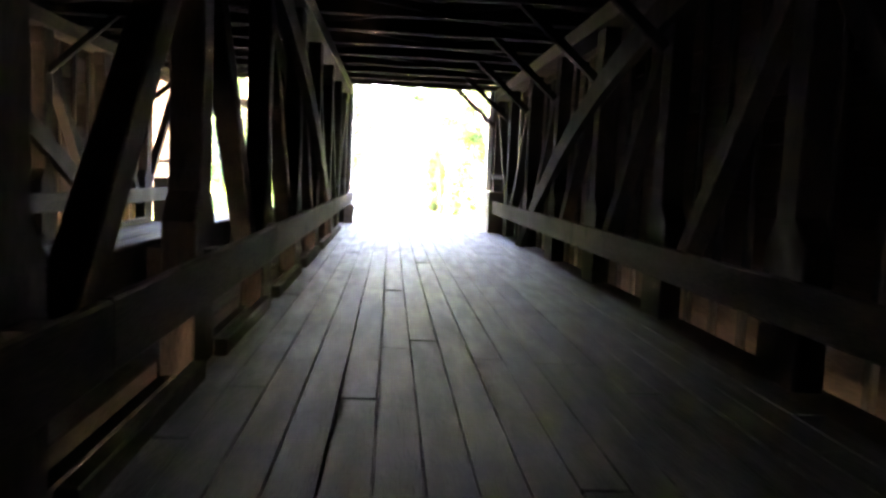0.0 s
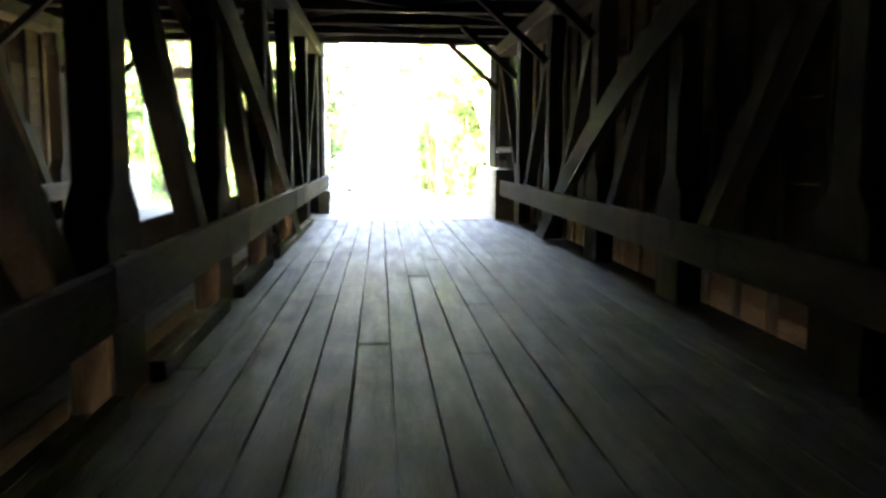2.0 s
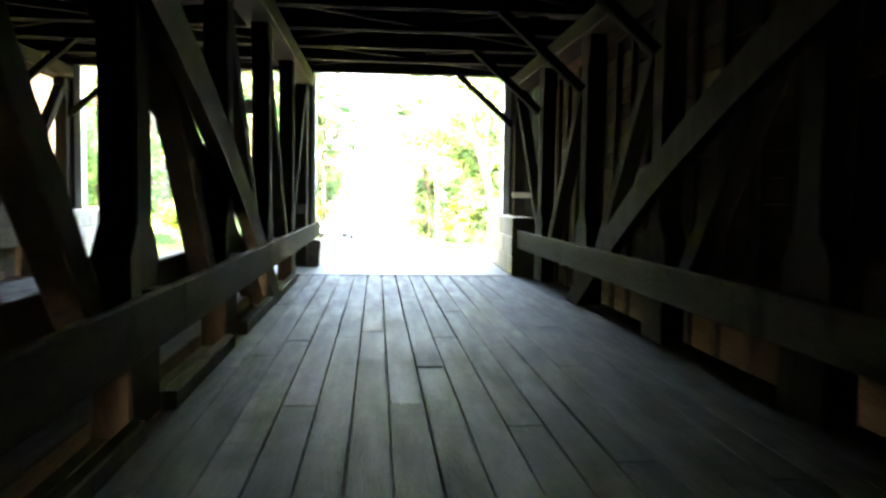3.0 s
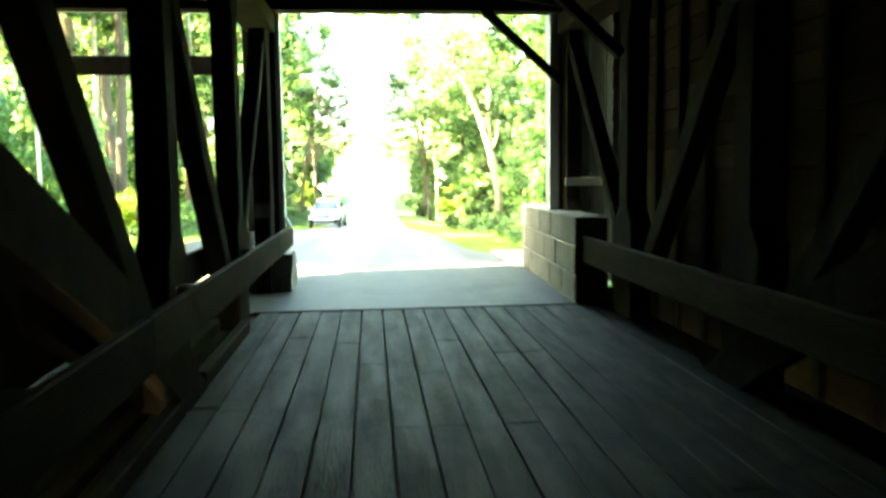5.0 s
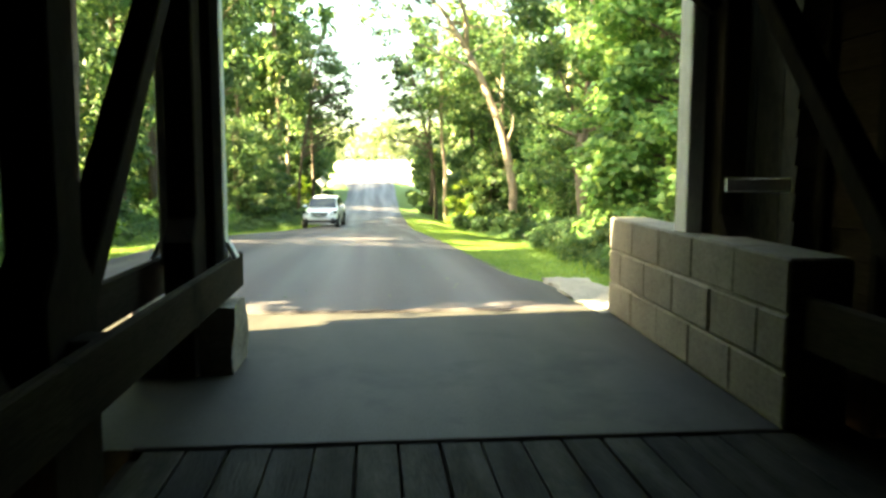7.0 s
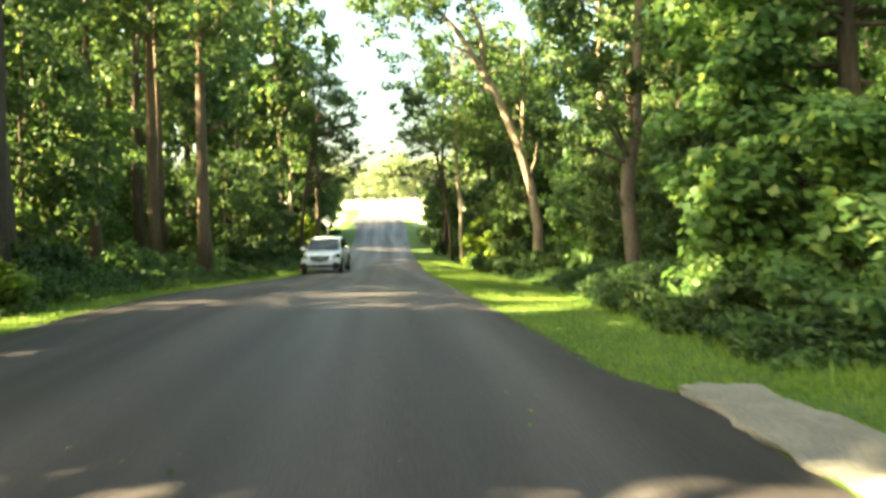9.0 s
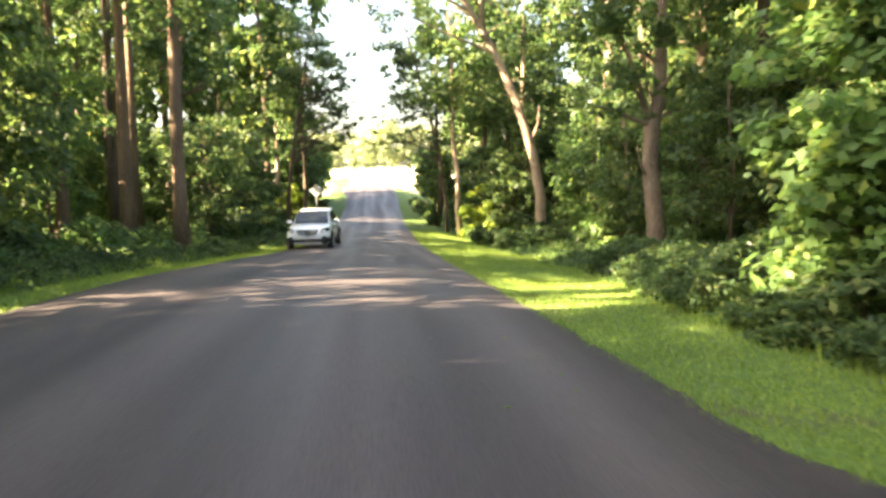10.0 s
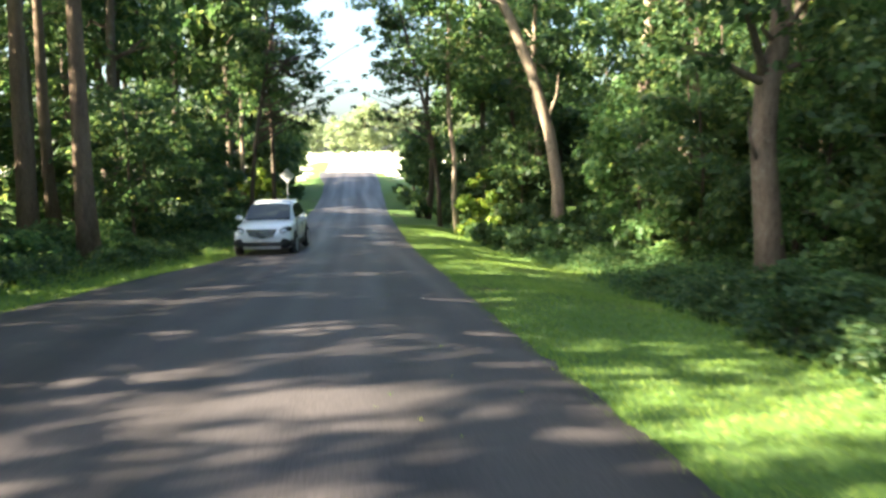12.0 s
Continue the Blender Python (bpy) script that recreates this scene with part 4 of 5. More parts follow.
# tall crowns set sunward, to keep the right-hand wood in shade
for i, (x, y) in enumerate(((-12.8, 22.0), (-11.5, 18.0), (-17.0, 19.5), (-16.5, 12.0), (-24.5, 22.5), (-23.5, 31.0), (-25.0, 46.5), (-27.5, 51.5), (-24.0, 62.8), (-26.0, 68.0),
                         (-15.0, 31.0), (-14.0, 45.4), (-16.5, 47.5), (-12.5, 51.0), (-15.5, 55.5), (-12.0, 65.4), (-16.0, 64.5), (-12.5, 69.0))):
    plant(HIGH, x, y, 1.0, i * 1.7 + 0.4, 1.0 + 0.06 * (i % 3))
# smaller ones that trim the sunlit streaks
for i, (x, y) in enumerate(((-14.5, 6.4), (-19.5, 12.0), (-16.6, 12.0))):
    plant(THIN, x, y, 0.6, 1.1 + 1.4 * i, 1.1)
# added screen of young trees beside the mouth, sunny side, shading the road
for i, (x, y, s) in enumerate(((-9.6, 2.9, 1.0), (-10.6, 3.3, 1.0), (-11.4, 2.9, 0.95), (-8.9, 4.2, 0.8), (-12.8, 3.2, 1.05), (-16.5, 1.9, 1.1), (-20.5, 1.6, 1.1))):
    plant(UNDER[i % 4], x, y, s, i * 1.3, s * 1.7)

# unseen blocker: crown sheared so its shadow ends the sunlit strip
cl = [(x, y + 0.22 * max(0.0, 7.6 - z), z, q) for x, y, z, q in crown_clumps(421, (0, 0, 7.4), (2.1, 1.3, 3.2), 90, 0.4, 0.75, 0.1)]
build_tree("bank_tree", "unseen dense tree whose shadow bounds the sunlit strip at the mouth", bent_trunk(420, 9.5, 0.03), taper(0.14, 8, 0.03), cl, 9000, 0.26, M_LEAF, M_BARK, at=(-10.0, 0.85, ground_z(-10.0, 0.85)), n_limbs=20)

# thick understorey behind the mown verge
for i, (x, y, s) in enumerate(((9.4, 14.2, 0.75), (10.2, 17.0, 0.85), (11.6, 19.4, 1.0), (9.8, 21.3, 0.8), (12.2, 24.0, 1.05), (10.6, 26.6, 0.85), (9.6, 29.2, 0.8), (11.5, 31.5, 1.0), (9.7, 34.4, 0.85),
                               (10.9, 37.8, 0.95), (8.3, 45.5, 0.8), (14.0, 16.5, 1.1), (14.5, 21.5, 1.15), (14.2, 28.0, 1.1), (13.6, 12.5, 1.1), (12.0, 10.0, 1.0), (10.0, 24.3, 0.7))):
    plant(UNDER[i % 4], x, y, s, i * 1.9, s * 1.15)
for i, (x, y, s) in enumerate(((12.0, 15.0, 1.0), (11.2, 22.5, 1.05), (12.5, 29.5, 1.0), (12.2, 35.0, 1.0), (15.5, 19.0, 1.1), (16.0, 25.5, 1.1))):
    plant(TALL[i % 5], x, y, s, i * 2.3, s * 1.1)


def overhang_tree():
    """A slim tree whose low limbs reach out over the road."""
    x, y = -5.7, 55.0
    tr = [(0, 0, -0.3), (0.1, 0, 2.0), (0.35, 0, 4.5), (0.8, 0, 7.0), (1.3, 0, 9.5), (1.7, 0, 12.0), (2.0, 0, 14.0)]
    cl = crown_clumps(181, (3.1, 0, 6.8), (1.9, 1.8, 2.2), 30, 0.25, 0.55) + crown_clumps(183, (3.3, 0, 10.4), (1.6, 1.6, 2.4), 20, 0.25, 0.5) + crown_clumps(182, (1.6, 0, 10.8), (2.4, 2.4, 3.4), 34, 0.5, 0.95) + crown_clumps(184, (4.9, 0, 8.6), (1.7, 1.5, 2.6), 16, 0.14, 0.32)
    build_tree("leaning_tree", "slim tree with leafy limbs reaching over the road", tr, [0.17, 0.13, 0.12, 0.11, 0.09, 0.07, 0.03], cl, 5200, 0.25, M_LEAF, M_BARK, at=(x, y, ground_z(x, y)), n_limbs=55)


overhang_tree()


def roadside_slim_tree():
    """A slim tree on the other side, with thin sprays over the road."""
    x, y = 4.9, 51.5
    tr = [(0, 0, -0.3), (-0.1, 0, 2.0), (-0.4, 0, 4.5), (-0.9, 0, 7.0), (-1.5, 0, 9.5), (-2.2, 0, 12.0), (-2.8, 0, 14.0)]
    cl = crown_clumps(191, (-2.4, 0, 8.2), (1.7, 1.8, 3.2), 26, 0.22, 0.5) + crown_clumps(192, (-2.2, 0, 12.4), (2.6, 2.4, 2.6), 26, 0.4, 0.8) + crown_clumps(193, (-0.2, 0, 5.0), (0.9, 1.2, 1.8), 8, 0.25, 0.45) + crown_clumps(194, (-3.6, 0, 7.4), (1.5, 1.4, 2.4), 14, 0.14, 0.3)
    build_tree("leaning_tree", "slim tree with leafy limbs reaching over the road", tr, [0.15, 0.12, 0.11, 0.1, 0.08, 0.06, 0.03], cl, 3200, 0.25, M_LEAF, M_BARK, at=(x, y, ground_z(x, y)), n_limbs=40)


roadside_slim_tree()

# greenery that closes in on the road towards the crest
for i, (x, y) in enumerate(((5.3, 61.0), (5.6, 66.5), (5.3, 72.0), (5.4, 78.5), (5.9, 85.0), (-5.6, 69.0), (-5.5, 76.0), (-5.7, 83.0))):
    plant(FAR_UNDER[i % 2], x, y, 0.62 + 0.06 * (i % 3), i * 1.8, 0.9)
for i in range(7):
    plant(FAR_SHRUBS[i % 2], 4.4 + 0.2 * (i % 2), 57 + 4.3 * i, 0.6, i * 2.2)

# trees that shade the verge below the crest
for i, (x, y, s, sz) in enumerate(((-6.4, 90.5, 0.75, 1.0), (-6.2, 97.0, 0.75, 1.0), (-8.2, 80.5, 1.0, 1.5), (-8.4, 86.5, 1.0, 1.5), (-8.6, 93.0, 1.0, 1.5), (-8.8, 99.5, 1.0, 1.4))):
    plant(FAR_UNDER[i % 2], x, y, s, i * 1.6, sz)
for i, (x, y) in enumerate(((-10.5, 78.0), (-11.0, 84.0), (-11.5, 91.0), (-11.0, 98.0))):
    plant(FAR_TALL[i % 2], x, y, 0.95, i * 2.0, 1.15)

# shrubs between the right verge and the leaning tree
rng = random.Random(33)
y = 37.0
while y < 64:
    for row in range(2):
        s = rng.uniform(0.6, 0.95) * (0.8, 1.2)[row]
        plant(FAR_SHRUBS[int(y * 7 + row) % 2], right_edge(y) + verge_width(y) + 0.5 + 1.6 * row + rng.uniform(-0.2, 0.5), y, s, rng.uniform(0, 6.28), s * rng.uniform(0.8, 1.2))
    y += rng.uniform(1.5, 2.2)

# leafy trees that shade the road from the sunny side
for i, (x, y) in enumerate(((-8.8, 17.8), (-10.0, 20.8))):
    plant(TALL[2 * i + 1], x, y, 0.95, i * 2.4, 1.25)
for i, (x, y, s) in enumerate(((-11.0, 24.2, 1.05), (-12.0, 27.2, 1.0), (-13.2, 30.5, 1.1), (-14.2, 37.0, 1.1))):
    plant(UNDER[(i + 1) % 4], x, y, s, i * 1.7, s * 1.35)
plant(HIGH, -12.5, 9.6, 1.0, 0.9, 1.0)
# low leafy trees at the road's edge beyond the mouth
for i, (x, y, s, sz) in enumerate(((-8.2, 8.6, 0.5, 0.75), (-7.0, 8.2, 0.42, 0.6), (-9.6, 7.4, 0.6, 0.9), (-11.6, 8.2, 0.65, 1.0))):
    plant(UNDER[0], x, y, s, i * 2.1, sz)

# low branches and shrubs round the foot of the maple
for i, (x, y, s) in enumerate(((5.1, 7.2, 0.6), (5.4, 8.7, 0.68), (5.6, 10.3, 0.7), (5.8, 6.5, 0.7), (5.8, 9.5, 1.0), (6.3, 7.8, 1.05), (6.0, 11.8, 0.75), (6.8, 10.8, 1.0), (7.2, 8.6, 1.2), (7.3, 6.6, 1.0))):
    plant(SHRUBS[1], x, y, s, i * 1.4, s * 1.05)

# sunlit shrubs with yellow leaves
shrub("yellow_shrub", "sunlit yellow-green shrub at the forest edge", 91, M_LEAF_YELLOW, 2600, 0.24, 1.5, 3.6, (-5.9, 62.0, ground_z(-5.9, 62) - 0.03))
shrub("yellow_shrub", "sunlit yellow-green shrub at the forest edge", 92, M_LEAF_YELLOW, 2800, 0.2, 1.5, 3.4, (6.3, 45.0, ground_z(6.3, 45) - 0.03))
shrub("yellow_shrub", "sunlit yellow-green shrub at the forest edge", 93, M_LEAF_YELLOW, 1800, 0.16, 1.0, 1.5, (-7.0, 13.0, ground_z(-7, 13) - 0.03))

# far trees beyond the crest, haze put into their leaf colour
FIELD_TREES = []
for i in range(2):
    cl = crown_clumps(264 + i, (0, 0, 4.6), (3.0, 3.0, 4.4), 40, 0.7, 1.3)
    FIELD_TREES.append(build_tree("field_tree", "tree beyond the open field, leaves paled for haze", bent_trunk(260 + i, 8, 0.06), taper(0.1, 8, 0.02), cl, 1500, 0.6, M_LEAF_HAZE, M_BARK, group="field trees", at=((-44.0, 42.0)[i], 190, 0.5), n_limbs=8))
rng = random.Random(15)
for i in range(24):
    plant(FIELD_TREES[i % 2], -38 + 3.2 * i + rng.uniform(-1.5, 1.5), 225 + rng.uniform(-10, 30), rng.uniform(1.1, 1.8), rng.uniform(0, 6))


def blades(name, label, seed, count, spots, h0, h1, width):
    """Grass as many single leaning blades, one object."""
    g = np.random.default_rng(seed)
    v = np.zeros((count, 3, 3))
    xy = spots(g, count)
    z = np.array([ground_z(x, y) for x, y in xy]) - 0.005
    ang = g.uniform(0, 2 * np.pi, count)
    h = g.uniform(h0, h1, count)
    lean = g.uniform(0.1, 0.9, count) * h
    dx, dy = np.cos(ang), np.sin(ang)
    for k, (up, out, w) in enumerate(((0, 0, 1), (0, 0, -1), (1, 1, 0))):
        v[:, k, 0] = xy[:, 0] + dx * lean * out - dy * w * width / 2
        v[:, k, 1] = xy[:, 1] + dy * lean * out + dx * w * width / 2
        v[:, k, 2] = z + h * up
    me = bpy.data.meshes.new(name)
    me.vertices.add(count * 3)
    me.vertices.foreach_set("co", v.ravel())
    me.loops.add(count * 3)
    me.loops.foreach_set("vertex_index", np.arange(count * 3))
    me.polygons.add(count)
    me.polygons.foreach_set("loop_start", np.arange(count) * 3)
    me.update(calc_edges=True)
    ob = link_mesh(name, me, M_GRASS)
    return tagged(ob, label, "grass", kind="stuff")


def verge(side, y0, y1, near, wide, follow=False):
    def spots(g, count):
        y = y0 + (y1 - y0) * g.uniform(0, 1, count) ** 1.25
        e = np.array([(left_edge(t) if side < 0 else right_edge(t) + follow * verge_width(t)) for t in y])
        return np.stack([e + side * (near + wide * g.uniform(0, 1, count)), y], 1)
    return spots


blades("verge_grass", "short bright green mown verge grass", 1, 130000, verge(1, 4.9, 50, -0.13, 4.6), 0.02, 0.055, 0.014)
blades("verge_grass", "short bright green mown verge grass", 2, 50000, verge(-1, 2.4, 46, -0.13, 2.9), 0.03, 0.10, 0.016)
blades("verge_grass", "short bright green mown verge grass", 5, 16000, verge(1, 1.7, 5.3, 0.72, 3.4), 0.02, 0.055, 0.013)
blades("tall_grass", "tall weedy grass along the forest edge", 3, 8000, verge(1, 5.0, 50, 0.0, 2.6, True), 0.08, 0.24, 0.016)
blades("tall_grass", "tall weedy grass along the forest edge", 4, 12000, verge(-1, 3.0, 50, 1.4, 2.4), 0.12, 0.36, 0.018)



def weeds(name, label, seed, count, side, y0, y1, near, wide, leaf):
    """Low broad-leaved weeds in uneven drifts, rising away from the mown grass, one object."""
    g = np.random.default_rng(seed)
    clumps = []
    while len(clumps) < count:
        y = y0 + (y1 - y0) * g.random() ** 1.3
        o = g.random()
        e = left_edge(y) if side < 0 else right_edge(y) + verge_width(y)
        x = e + side * (near + wide * o + 0.5 * noise.noise((y * 0.35, side, 0.0)))
        h = (0.05 + 0.55 * o) * (0.65 + 0.7 * g.random())
        clumps.append((x, y, ground_z(x, y) + h * 0.75, 0.14 + 0.22 * o))
    ob = link_mesh(name, leaf_cloud(seed, clumps, count * 34, 0.10, RHOMB, 0.9), leaf)
    return tagged(ob, label, "weeds", kind="stuff")


weeds("weed_patch", "low broad-leaved weeds between grass and shrubs", 31, 2300, 1, 6.0, 50, 0.15, 3.0, M_WEED)
weeds("weed_patch", "low broad-leaved weeds between grass and shrubs", 32, 900, -1, 6.0, 46, 1.2, 2.0, M_LEAF)

# dark low bushes along the edge of the right verge
rng = random.Random(44)
y = 6.8
while y < 24:
    for row in range(2):
        s = rng.uniform(0.42, 0.58) * (0.85, 1.15)[row]
        plant(SHRUBS[(0, 2)[row]], right_edge(y) + verge_width(y) + 0.55 + 0.9 * row + rng.uniform(-0.15, 0.25), y, s, rng.uniform(0, 6.28), s * rng.uniform(0.75, 1.0))
    y += rng.uniform(0.8, 1.2)

# white blossoms in the bush beside the verge
for i, (x, y, z) in enumerate(((7.48, 16.0, 0.02), (7.40, 15.95, -0.16), (7.75, 15.8, -0.05))):
    bl = thing("blossom", "small white flower head among the green leaves", "flower", "white blossoms", at=(x, y, z))
    v, f = [], []
    tube(v, f, [(0, 0, -0.45), (0.02, 0, -0.2), (0, 0, 0)], [0.006, 0.005, 0.004], 5, True)
    shape("stalk", v, f, M_LEAF, bl)
    link_mesh("petals", leaf_cloud(300 + i, [(0, 0, 0.02, 0.07)], 60, 0.07, RHOMB, 0.6), M_WHITE, bl)

# ---------------------------------------------------------------- roadside things
sign = thing("road_sign", "back of a diamond road sign on a steel post", "road sign", at=(-4.45, 65.0, ground_z(-4.45, 65.0)))
bm = bmesh.new()
prism(bm, (0, 0.0, -0.3), (0, 0.0, 2.85), 0.05, 0.04)
part("post", bm, M_STEEL, sign)
bm = bmesh.new()
v = [bm.verts.new((x, y, z + 2.55)) for y in (-0.035, -0.03) for x, z in ((0, -0.53), (0.53, 0), (0, 0.53), (-0.53, 0))]
for fc in ((0, 1, 2, 3), (7, 6, 5, 4), (0, 4, 5, 1), (1, 5, 6, 2), (2, 6, 7, 3), (3, 7, 4, 0)):
    bm.faces.new([v[i] for i in fc])
part("panel", bm, M_SIGNBACK, sign, "bare aluminium back of the panel")

pole = thing("steel_pole", "slim pale galvanised steel pole on the verge", "pole", at=(-6.95, 6.3, ground_z(-6.95, 6.3)))
v, f = [], []
tube(v, f, [(0, 0, -0.2), (-0.03, 0, 2.0), (-0.02, 0, 4.0), (-0.08, 0, 5.6)], [0.045, 0.042, 0.04, 0.036], 10, True)
shape("shaft", v, f, M_STEEL, pole, smooth=True)
v, f = [], []
tube(v, f, [(-0.08, 0, 5.6), (-0.08, 0, 5.63)], [0.05, 0.03], 10, True)
shape("cap", v, f, M_STEEL, pole)

bollard = thing("wooden_post", "short weathered wooden post on the verge", "post", at=(-6.9, 8.2, ground_z(-6.9, 8.2)))
bm = bmesh.new()
prism(bm, (0, 0, -0.1), (0.01, 0, 0.62), 0.2, 0.2, ch=0.03)
part("shaft", bm, M_RAIL, bollard)


# ---------------------------------------------------------------- white car
def loft(name, stations, mat, parent, label="", cap=True):
    """A closed skin through cross-sections of equal length."""
    v, f = [], []
    k = len(stations[0])
    for s in stations:
        v += s
    for j in range(len(stations) - 1):
        for i in range(k):
            a, b = j * k + i, j * k + (i + 1) % k
            f.append((a, b, b + k, a + k))
    if cap:
        f.append(tuple(range(k))[::-1])
        f.append(tuple(range((len(stations) - 1) * k, len(stations) * k)))
    return shape(name, v, f, mat, parent, label, smooth=True)


def car_ring(y, w, z0, z1, crown):
    """Half widths and heights of a body section, round the car."""
    half = [(0.0, z1 + crown), (0.55 * w, z1 + crown * 0.8), (0.86 * w, z1), (0.97 * w, z1 - 0.10), (w, z0 + 0.42 * (z1 - z0)), (0.985 * w, z0 + 0.12), (0.9 * w, z0)]
    right = [(x, y, z) for x, z in half]
    left = [(-x, y, z) for x, z in half[:0:-1]]
    return right + [(0, y, z0)] + left


def wheel(parent, x, y, r=0.345):
    w = thing("wheel", "", "", at=(x, y, r))
    w.parent = parent
    out = 1 if x > 0 else -1
    v, f = [], []
    prof = [(-0.10, 0.22), (-0.11, 0.30), (-0.085, 0.335), (0, 0.345), (0.085, 0.335), (0.11, 0.30), (0.10, 0.22)]
    n = 28
    for i in range(n):
        a = 2 * math.pi * i / n
        for px, pr in prof:
            v.append((px, pr * math.cos(a), pr * math.sin(a)))
    k = len(prof)
    for i in range(n):
        for j in range(k):
            a, b = i * k + j, i * k + (j + 1) % k
            c = ((i + 1) % n) * k
            f.append((a, b, c + (j + 1) % k, c + j))
    shape("tyre", v, f, M_TYRE, w, smooth=True)
    bm = bmesh.new()
    for i in range(5):
        a = 2 * math.pi * i / 5
        prism(bm, (out * 0.07, 0, 0), (out * 0.085, 0.215 * math.cos(a), 0.215 * math.sin(a)), 0.07, 0.03, side=(0, -math.sin(a), math.cos(a)), ch=0.008)
    bmesh.ops.create_cone(bm, segments=20, radius1=0.06, radius2=0.05, depth=0.04, cap_ends=True, matrix=Matrix.Translation((out * 0.08, 0, 0)) @ Euler((0, radians(90), 0)).to_matrix().to_4x4())
    for i in range(24):
        a, b = 2 * math.pi * i / 24, 2 * math.pi * (i + 1) / 24
        prism(bm, (out * 0.075, 0.22 * math.cos(a), 0.22 * math.sin(a)), (out * 0.075, 0.22 * math.cos(b), 0.22 * math.sin(b)), 0.06, 0.025, ch=0.005)
    part("rim", bm, M_RIM, w, "silver five-spoke alloy rim")
    bm = bmesh.new()
    bmesh.ops.create_cone(bm, segments=24, radius1=0.22, radius2=0.22, depth=0.02, cap_ends=True, matrix=Matrix.Translation((out * 0.03, 0, 0)) @ Euler((0, radians(90), 0)).to_matrix().to_4x4())
    part("hub", bm, M_BLACK, w)
    return w


def white_car(x, y, turn):
    car = thing("car", "white compact crossover car with black lower cladding", "car", at=(x, y, smooth_z(y) + 0.035))
    car.rotation_euler = (0, 0, radians(turn))
    # its nose points to -y
    rings = []
    for yy, w, z0, z1, cr in ((-2.13, 0.55, 0.42, 0.66, 0.02), (-2.08, 0.74, 0.34, 0.78, 0.03), (-1.98, 0.84, 0.30, 0.86, 0.05), (-1.75, 0.885, 0.28, 0.95, 0.06), (-1.35, 0.89, 0.27, 1.01, 0.06),
                            (-0.95, 0.89, 0.27, 1.05, 0.04), (-0.3, 0.89, 0.27, 1.05, 0.0), (0.5, 0.89, 0.27, 1.08, 0.0), (1.3, 0.89, 0.28, 1.12, 0.0), (1.8, 0.87, 0.33, 1.13, 0.0), (2.05, 0.82, 0.42, 1.08, 0.0), (2.13, 0.7, 0.5, 0.98, 0.0)):
        rings.append(car_ring(yy, w, z0, z1, cr))
    loft("body", rings, M_CAR, car)
    rings = []
    for yy, w, zt in ((-1.0, 0.74, 1.06), (-0.62, 0.70, 1.32), (-0.30, 0.655, 1.53), (-0.05, 0.64, 1.60), (0.5, 0.635, 1.645), (1.1, 0.63, 1.63), (1.55, 0.62, 1.57), (1.85, 0.66, 1.30), (2.0, 0.72, 1.10)):
        half = [(0, zt), (w * 0.6, zt - 0.008), (w * 0.9, zt - 0.04), (w, zt - 0.09), (0.79, 1.12 if zt > 1.3 else 1.05), (0.82, 1.0)]
        rings.append([(a, yy, b) for a, b in half] + [(0, yy, 1.0)] + [(-a, yy, b) for a, b in half[:0:-1]])
    cabin = loft("cabin", rings, M_CAR, car)

    def panel(name, pts, mat, parent, label="", thick=0.012, push=(0, 0, 0)):
        p = [Vector(q) + Vector(push) for q in pts]
        nrm = (p[1] - p[0]).cross(p[2] - p[0]).normalized() * thick
        vs = [q + nrm for q in p] + [q - nrm for q in p]
        k = len(p)
        fs = [tuple(range(k)), tuple(range(2 * k - 1, k - 1, -1))] + [(i, (i + 1) % k, k + (i + 1) % k, k + i) for i in range(k)]
        return shape(name, vs, fs, mat, parent, label)

    panel("windscreen", [(-0.70, -0.97, 1.08), (0.70, -0.97, 1.08), (0.62, -0.33, 1.50), (0.3, -0.30, 1.525), (-0.3, -0.30, 1.525), (-0.62, -0.33, 1.50)], M_GLASS, cabin, "dark tinted windscreen", 0.02, (0, -0.012, 0.012))
    for s in (-1, 1):
        panel("side_window", [(s * 0.795, -0.62, 1.12), (s * 0.80, 0.35, 1.12), (s * 0.655, 0.35, 1.53), (s * 0.672, -0.2, 1.47)], M_GLASS, cabin, "", 0.012)
        panel("side_window", [(s * 0.80, 0.45, 1.12), (s * 0.795, 1.35, 1.17), (s * 0.66, 1.25, 1.50), (s * 0.655, 0.45, 1.53)], M_GLASS, cabin, "", 0.012)
        bm = bmesh.new()
        bmesh.ops.create_icosphere(bm, subdivisions=2, radius=0.1)
        for vv in bm.verts:
            vv.co = Vector((vv.co.x * 1.25 + s * 0.99, vv.co.y * 0.7 - 0.52, vv.co.z * 0.8 + 1.12))
        part("wing_mirror", bm, M_CAR, car, smooth=True)
        bm = bmesh.new()
        bmesh.ops.create_icosphere(bm, subdivisions=2, radius=0.1)
        for vv in bm.verts:
            vv.co = Vector((s * (0.67 + vv.co.x * 2.1), -2.01 + vv.co.y * 0.9 + max(vv.co.x, 0) * 1.9, 0.815 + vv.co.z * 1.15 + vv.co.x * 0.55))
        lamp = part("headlight", bm, M_GLASS, car, "dark headlight housing with a bright lens", smooth=True)
        bm = bmesh.new()
        bmesh.ops.create_icosphere(bm, subdivisions=2, radius=0.078)
        for vv in bm.verts:
            vv.co = Vector((s * (0.64 + vv.co.x * 1.45), -2.075 + vv.co.y * 0.7 + vv.co.x * 0.25, 0.805 + vv.co.z * 0.95 + vv.co.x * 0.3))
        part("lens", bm, M_LAMP, lamp, smooth=True)
        bm = bmesh.new()
        prism(bm, (s * 0.565, -0.05, 1.60), (s * 0.565, 1.35, 1.61), 0.03, 0.03)
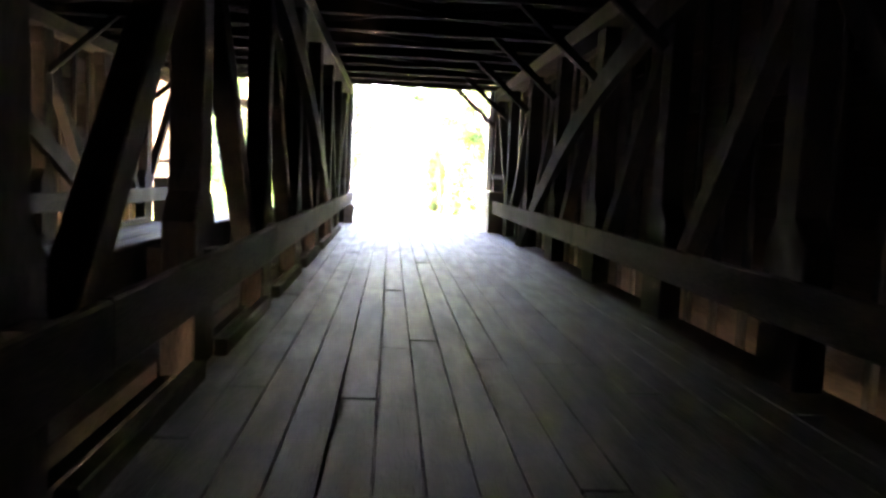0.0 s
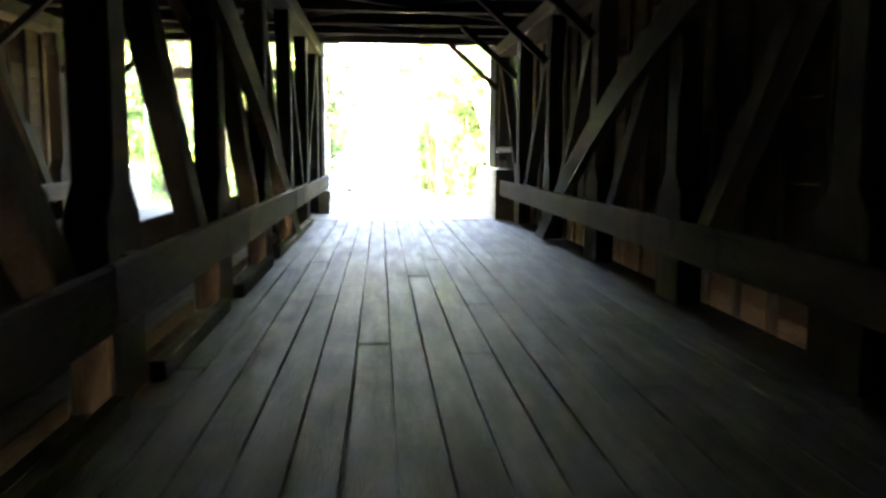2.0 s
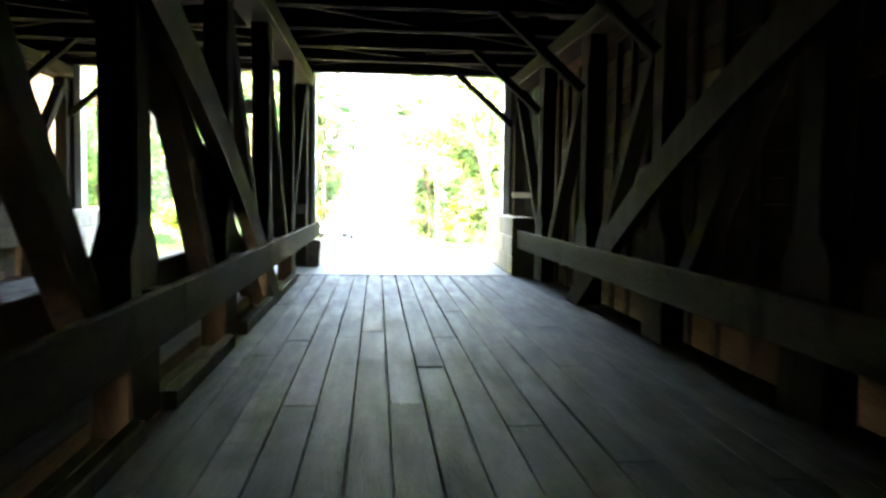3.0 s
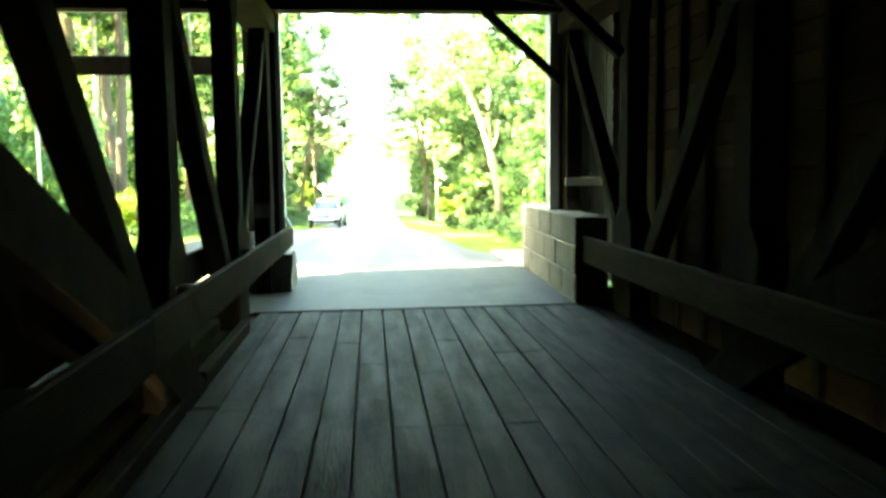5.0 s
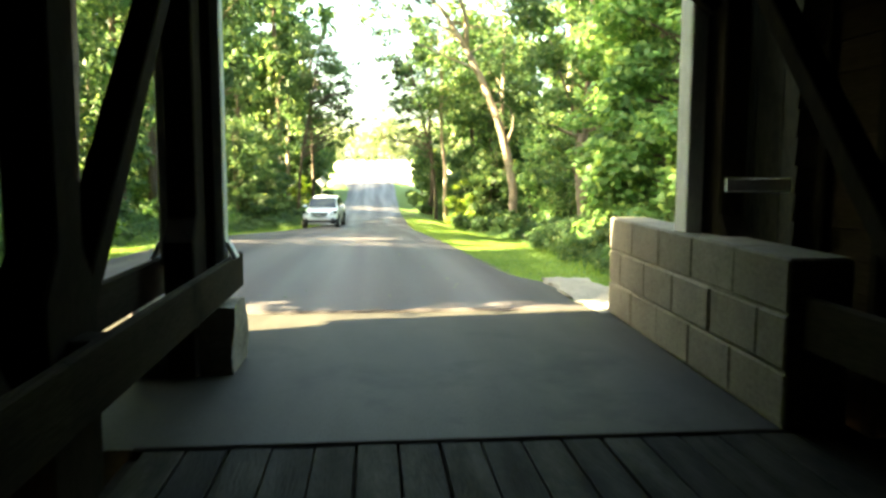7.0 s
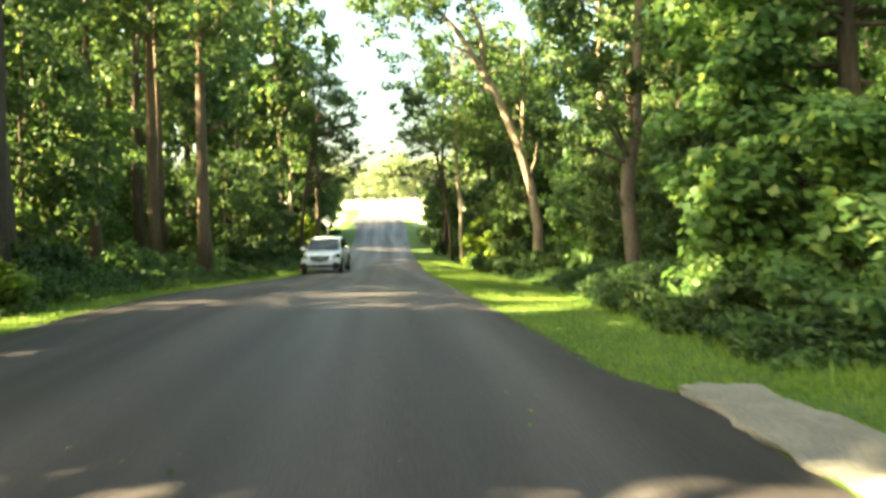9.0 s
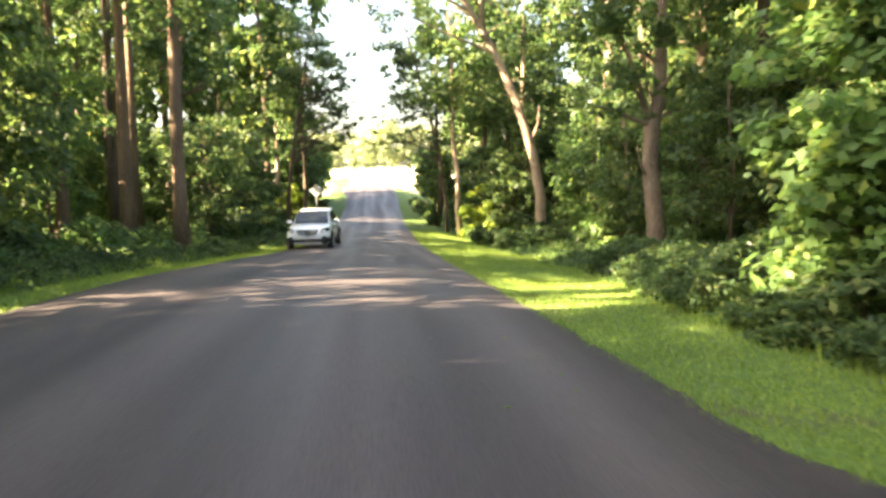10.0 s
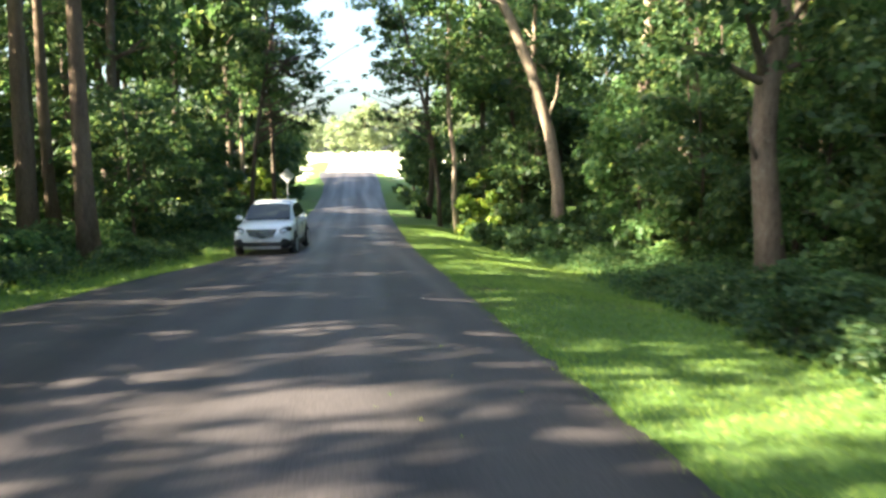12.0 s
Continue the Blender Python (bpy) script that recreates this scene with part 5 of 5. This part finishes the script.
        part("roof_rail", bm, M_RIM, car)
        bm = bmesh.new()
        prism(bm, (s * 0.885, -0.95, 0.31), (s * 0.885, 0.98, 0.31), 0.05, 0.16, ch=0.02)
        part("sill_cladding", bm, M_BLACK, car)
        for wy in (-1.32, 1.26):
            bm = bmesh.new()
            for i in range(14):
                a, b = math.pi * (i / 14 * 1.16 - 0.08), math.pi * ((i + 1) / 14 * 1.16 - 0.08)
                prism(bm, (s * 0.868, wy + 0.40 * math.cos(a), 0.345 + 0.40 * math.sin(a)), (s * 0.868, wy + 0.40 * math.cos(b), 0.345 + 0.40 * math.sin(b)), 0.07, 0.08, ch=0.01)
            bmesh.ops.create_cone(bm, segments=24, radius1=0.385, radius2=0.385, depth=0.05, cap_ends=True, matrix=Matrix.Translation((s * 0.862, wy, 0.345)) @ Euler((0, radians(90), 0)).to_matrix().to_4x4())
            part("wheel_arch", bm, M_BLACK, car, "black plastic wheel arch")
            wheel(car, s * 0.84, wy)
        bm = bmesh.new()
        bmesh.ops.create_icosphere(bm, subdivisions=2, radius=0.2)
        for vv in bm.verts:
            vv.co = Vector((s * (0.68 + vv.co.x * 1.1), -2.03 + vv.co.y * 0.6 + max(vv.co.x, 0) * 0.85, 0.47 + vv.co.z * 0.95))
        part("bumper_corner", bm, M_BLACK, car, "black plastic bumper corner", smooth=True)
    outline = [(-0.46, -2.10, 0.87), (0.46, -2.10, 0.87), (0.36, -2.15, 0.68), (0.0, -2.165, 0.61), (-0.36, -2.15, 0.68)]
    grille = panel("grille", outline, M_BLACK, car, "dark grille in a chrome surround", 0.02)
    bm = bmesh.new()
    for p, q in zip(outline, outline[1:] + outline[:1]):
        prism(bm, Vector(p) + Vector((0, -0.02, 0)), Vector(q) + Vector((0, -0.02, 0)), 0.024, 0.022, side=(0, 1, 0), ch=0.006)
    part("surround", bm, M_CHROME, grille)
    for i in range(-5, 6):
        bm = bmesh.new()
        low = 0.63 + abs(i) * 0.014
        prism(bm, (i * 0.062, -2.172, low), (i * 0.072, -2.128, 0.855), 0.012, 0.02, ch=0.003)
        part("slat", bm, M_CHROME, grille)
    bm = bmesh.new()
    bmesh.ops.create_cone(bm, segments=20, radius1=0.075, radius2=0.06, depth=0.03, cap_ends=True, matrix=Matrix.Translation((0, -2.185, 0.76)) @ Euler((radians(90), 0, 0)).to_matrix().to_4x4())
    part("badge", bm, M_CHROME, grille, "round chrome badge")
    for sx in (-0.30, 0.28):
        bm = bmesh.new()
        prism(bm, (sx, -1.06, 1.075), (sx + 0.34, -0.93, 1.145), 0.02, 0.02, side=(0, 1, 0), ch=0.004)
        part("wiper", bm, M_BLACK, car)
    for sx in (-1, 1):
        for yy in (0.28, 1.2):
            bm = bmesh.new()
            prism(bm, (sx * 0.905, yy - 0.2, 0.95), (sx * 0.905, yy, 0.955), 0.03, 0.03, ch=0.008)
            part("door_handle", bm, M_CAR, car)
        for yy, za, zb in ((-0.78, 0.42, 1.04), (0.40, 0.42, 1.06)):
            bm = bmesh.new()
            prism(bm, (sx * 0.886, yy, za), (sx * 0.868, yy, zb), 0.012, 0.02, side=(0, 1, 0), ch=0.002)
            part("door_seam", bm, M_BLACK, car)
    bm = bmesh.new()
    prism(bm, (-0.60, -2.06, 0.43), (0.60, -2.06, 0.43), 0.13, 0.2, side=(0, 0, 1), ch=0.03)
    part("air_intake", bm, M_BLACK, car)
    bm = bmesh.new()
    prism(bm, (-0.55, -2.08, 0.32), (0.55, -2.08, 0.32), 0.09, 0.16, side=(0, 0, 1), ch=0.03)
    part("skid_plate", bm, M_RIM, car, "silver skid plate")
    return car


white_car(CAR_XY[0], CAR_XY[1], -4)


# ---------------------------------------------------------------- leaf litter
g = np.random.default_rng(8)
lv, lf = [], []
for i in range(170):
    y = float(3 + 30 * g.uniform() ** 1.3)
    x = float(g.uniform(left_edge(y) + 0.2, right_edge(y) - 0.1))
    a, sz = g.uniform(0, 6.28), g.uniform(0.03, 0.065)
    z = smooth_z(y) + 0.05
    b = len(lv)
    for px, py, pz in ((0, -0.5, 0), (0.35, 0, 0.12), (0, 0.55, 0), (-0.35, 0, 0.12)):
        lv.append((x + sz * (px * math.cos(a) - py * math.sin(a)), y + sz * (px * math.sin(a) + py * math.cos(a)), z + sz * pz))
    lf.append((b, b + 1, b + 2, b + 3))
litter = shape("leaf_litter", lv, lf, M_LEAF_YELLOW)
tagged(litter, "scattered dry leaves lying on the asphalt", "leaf litter", kind="stuff")
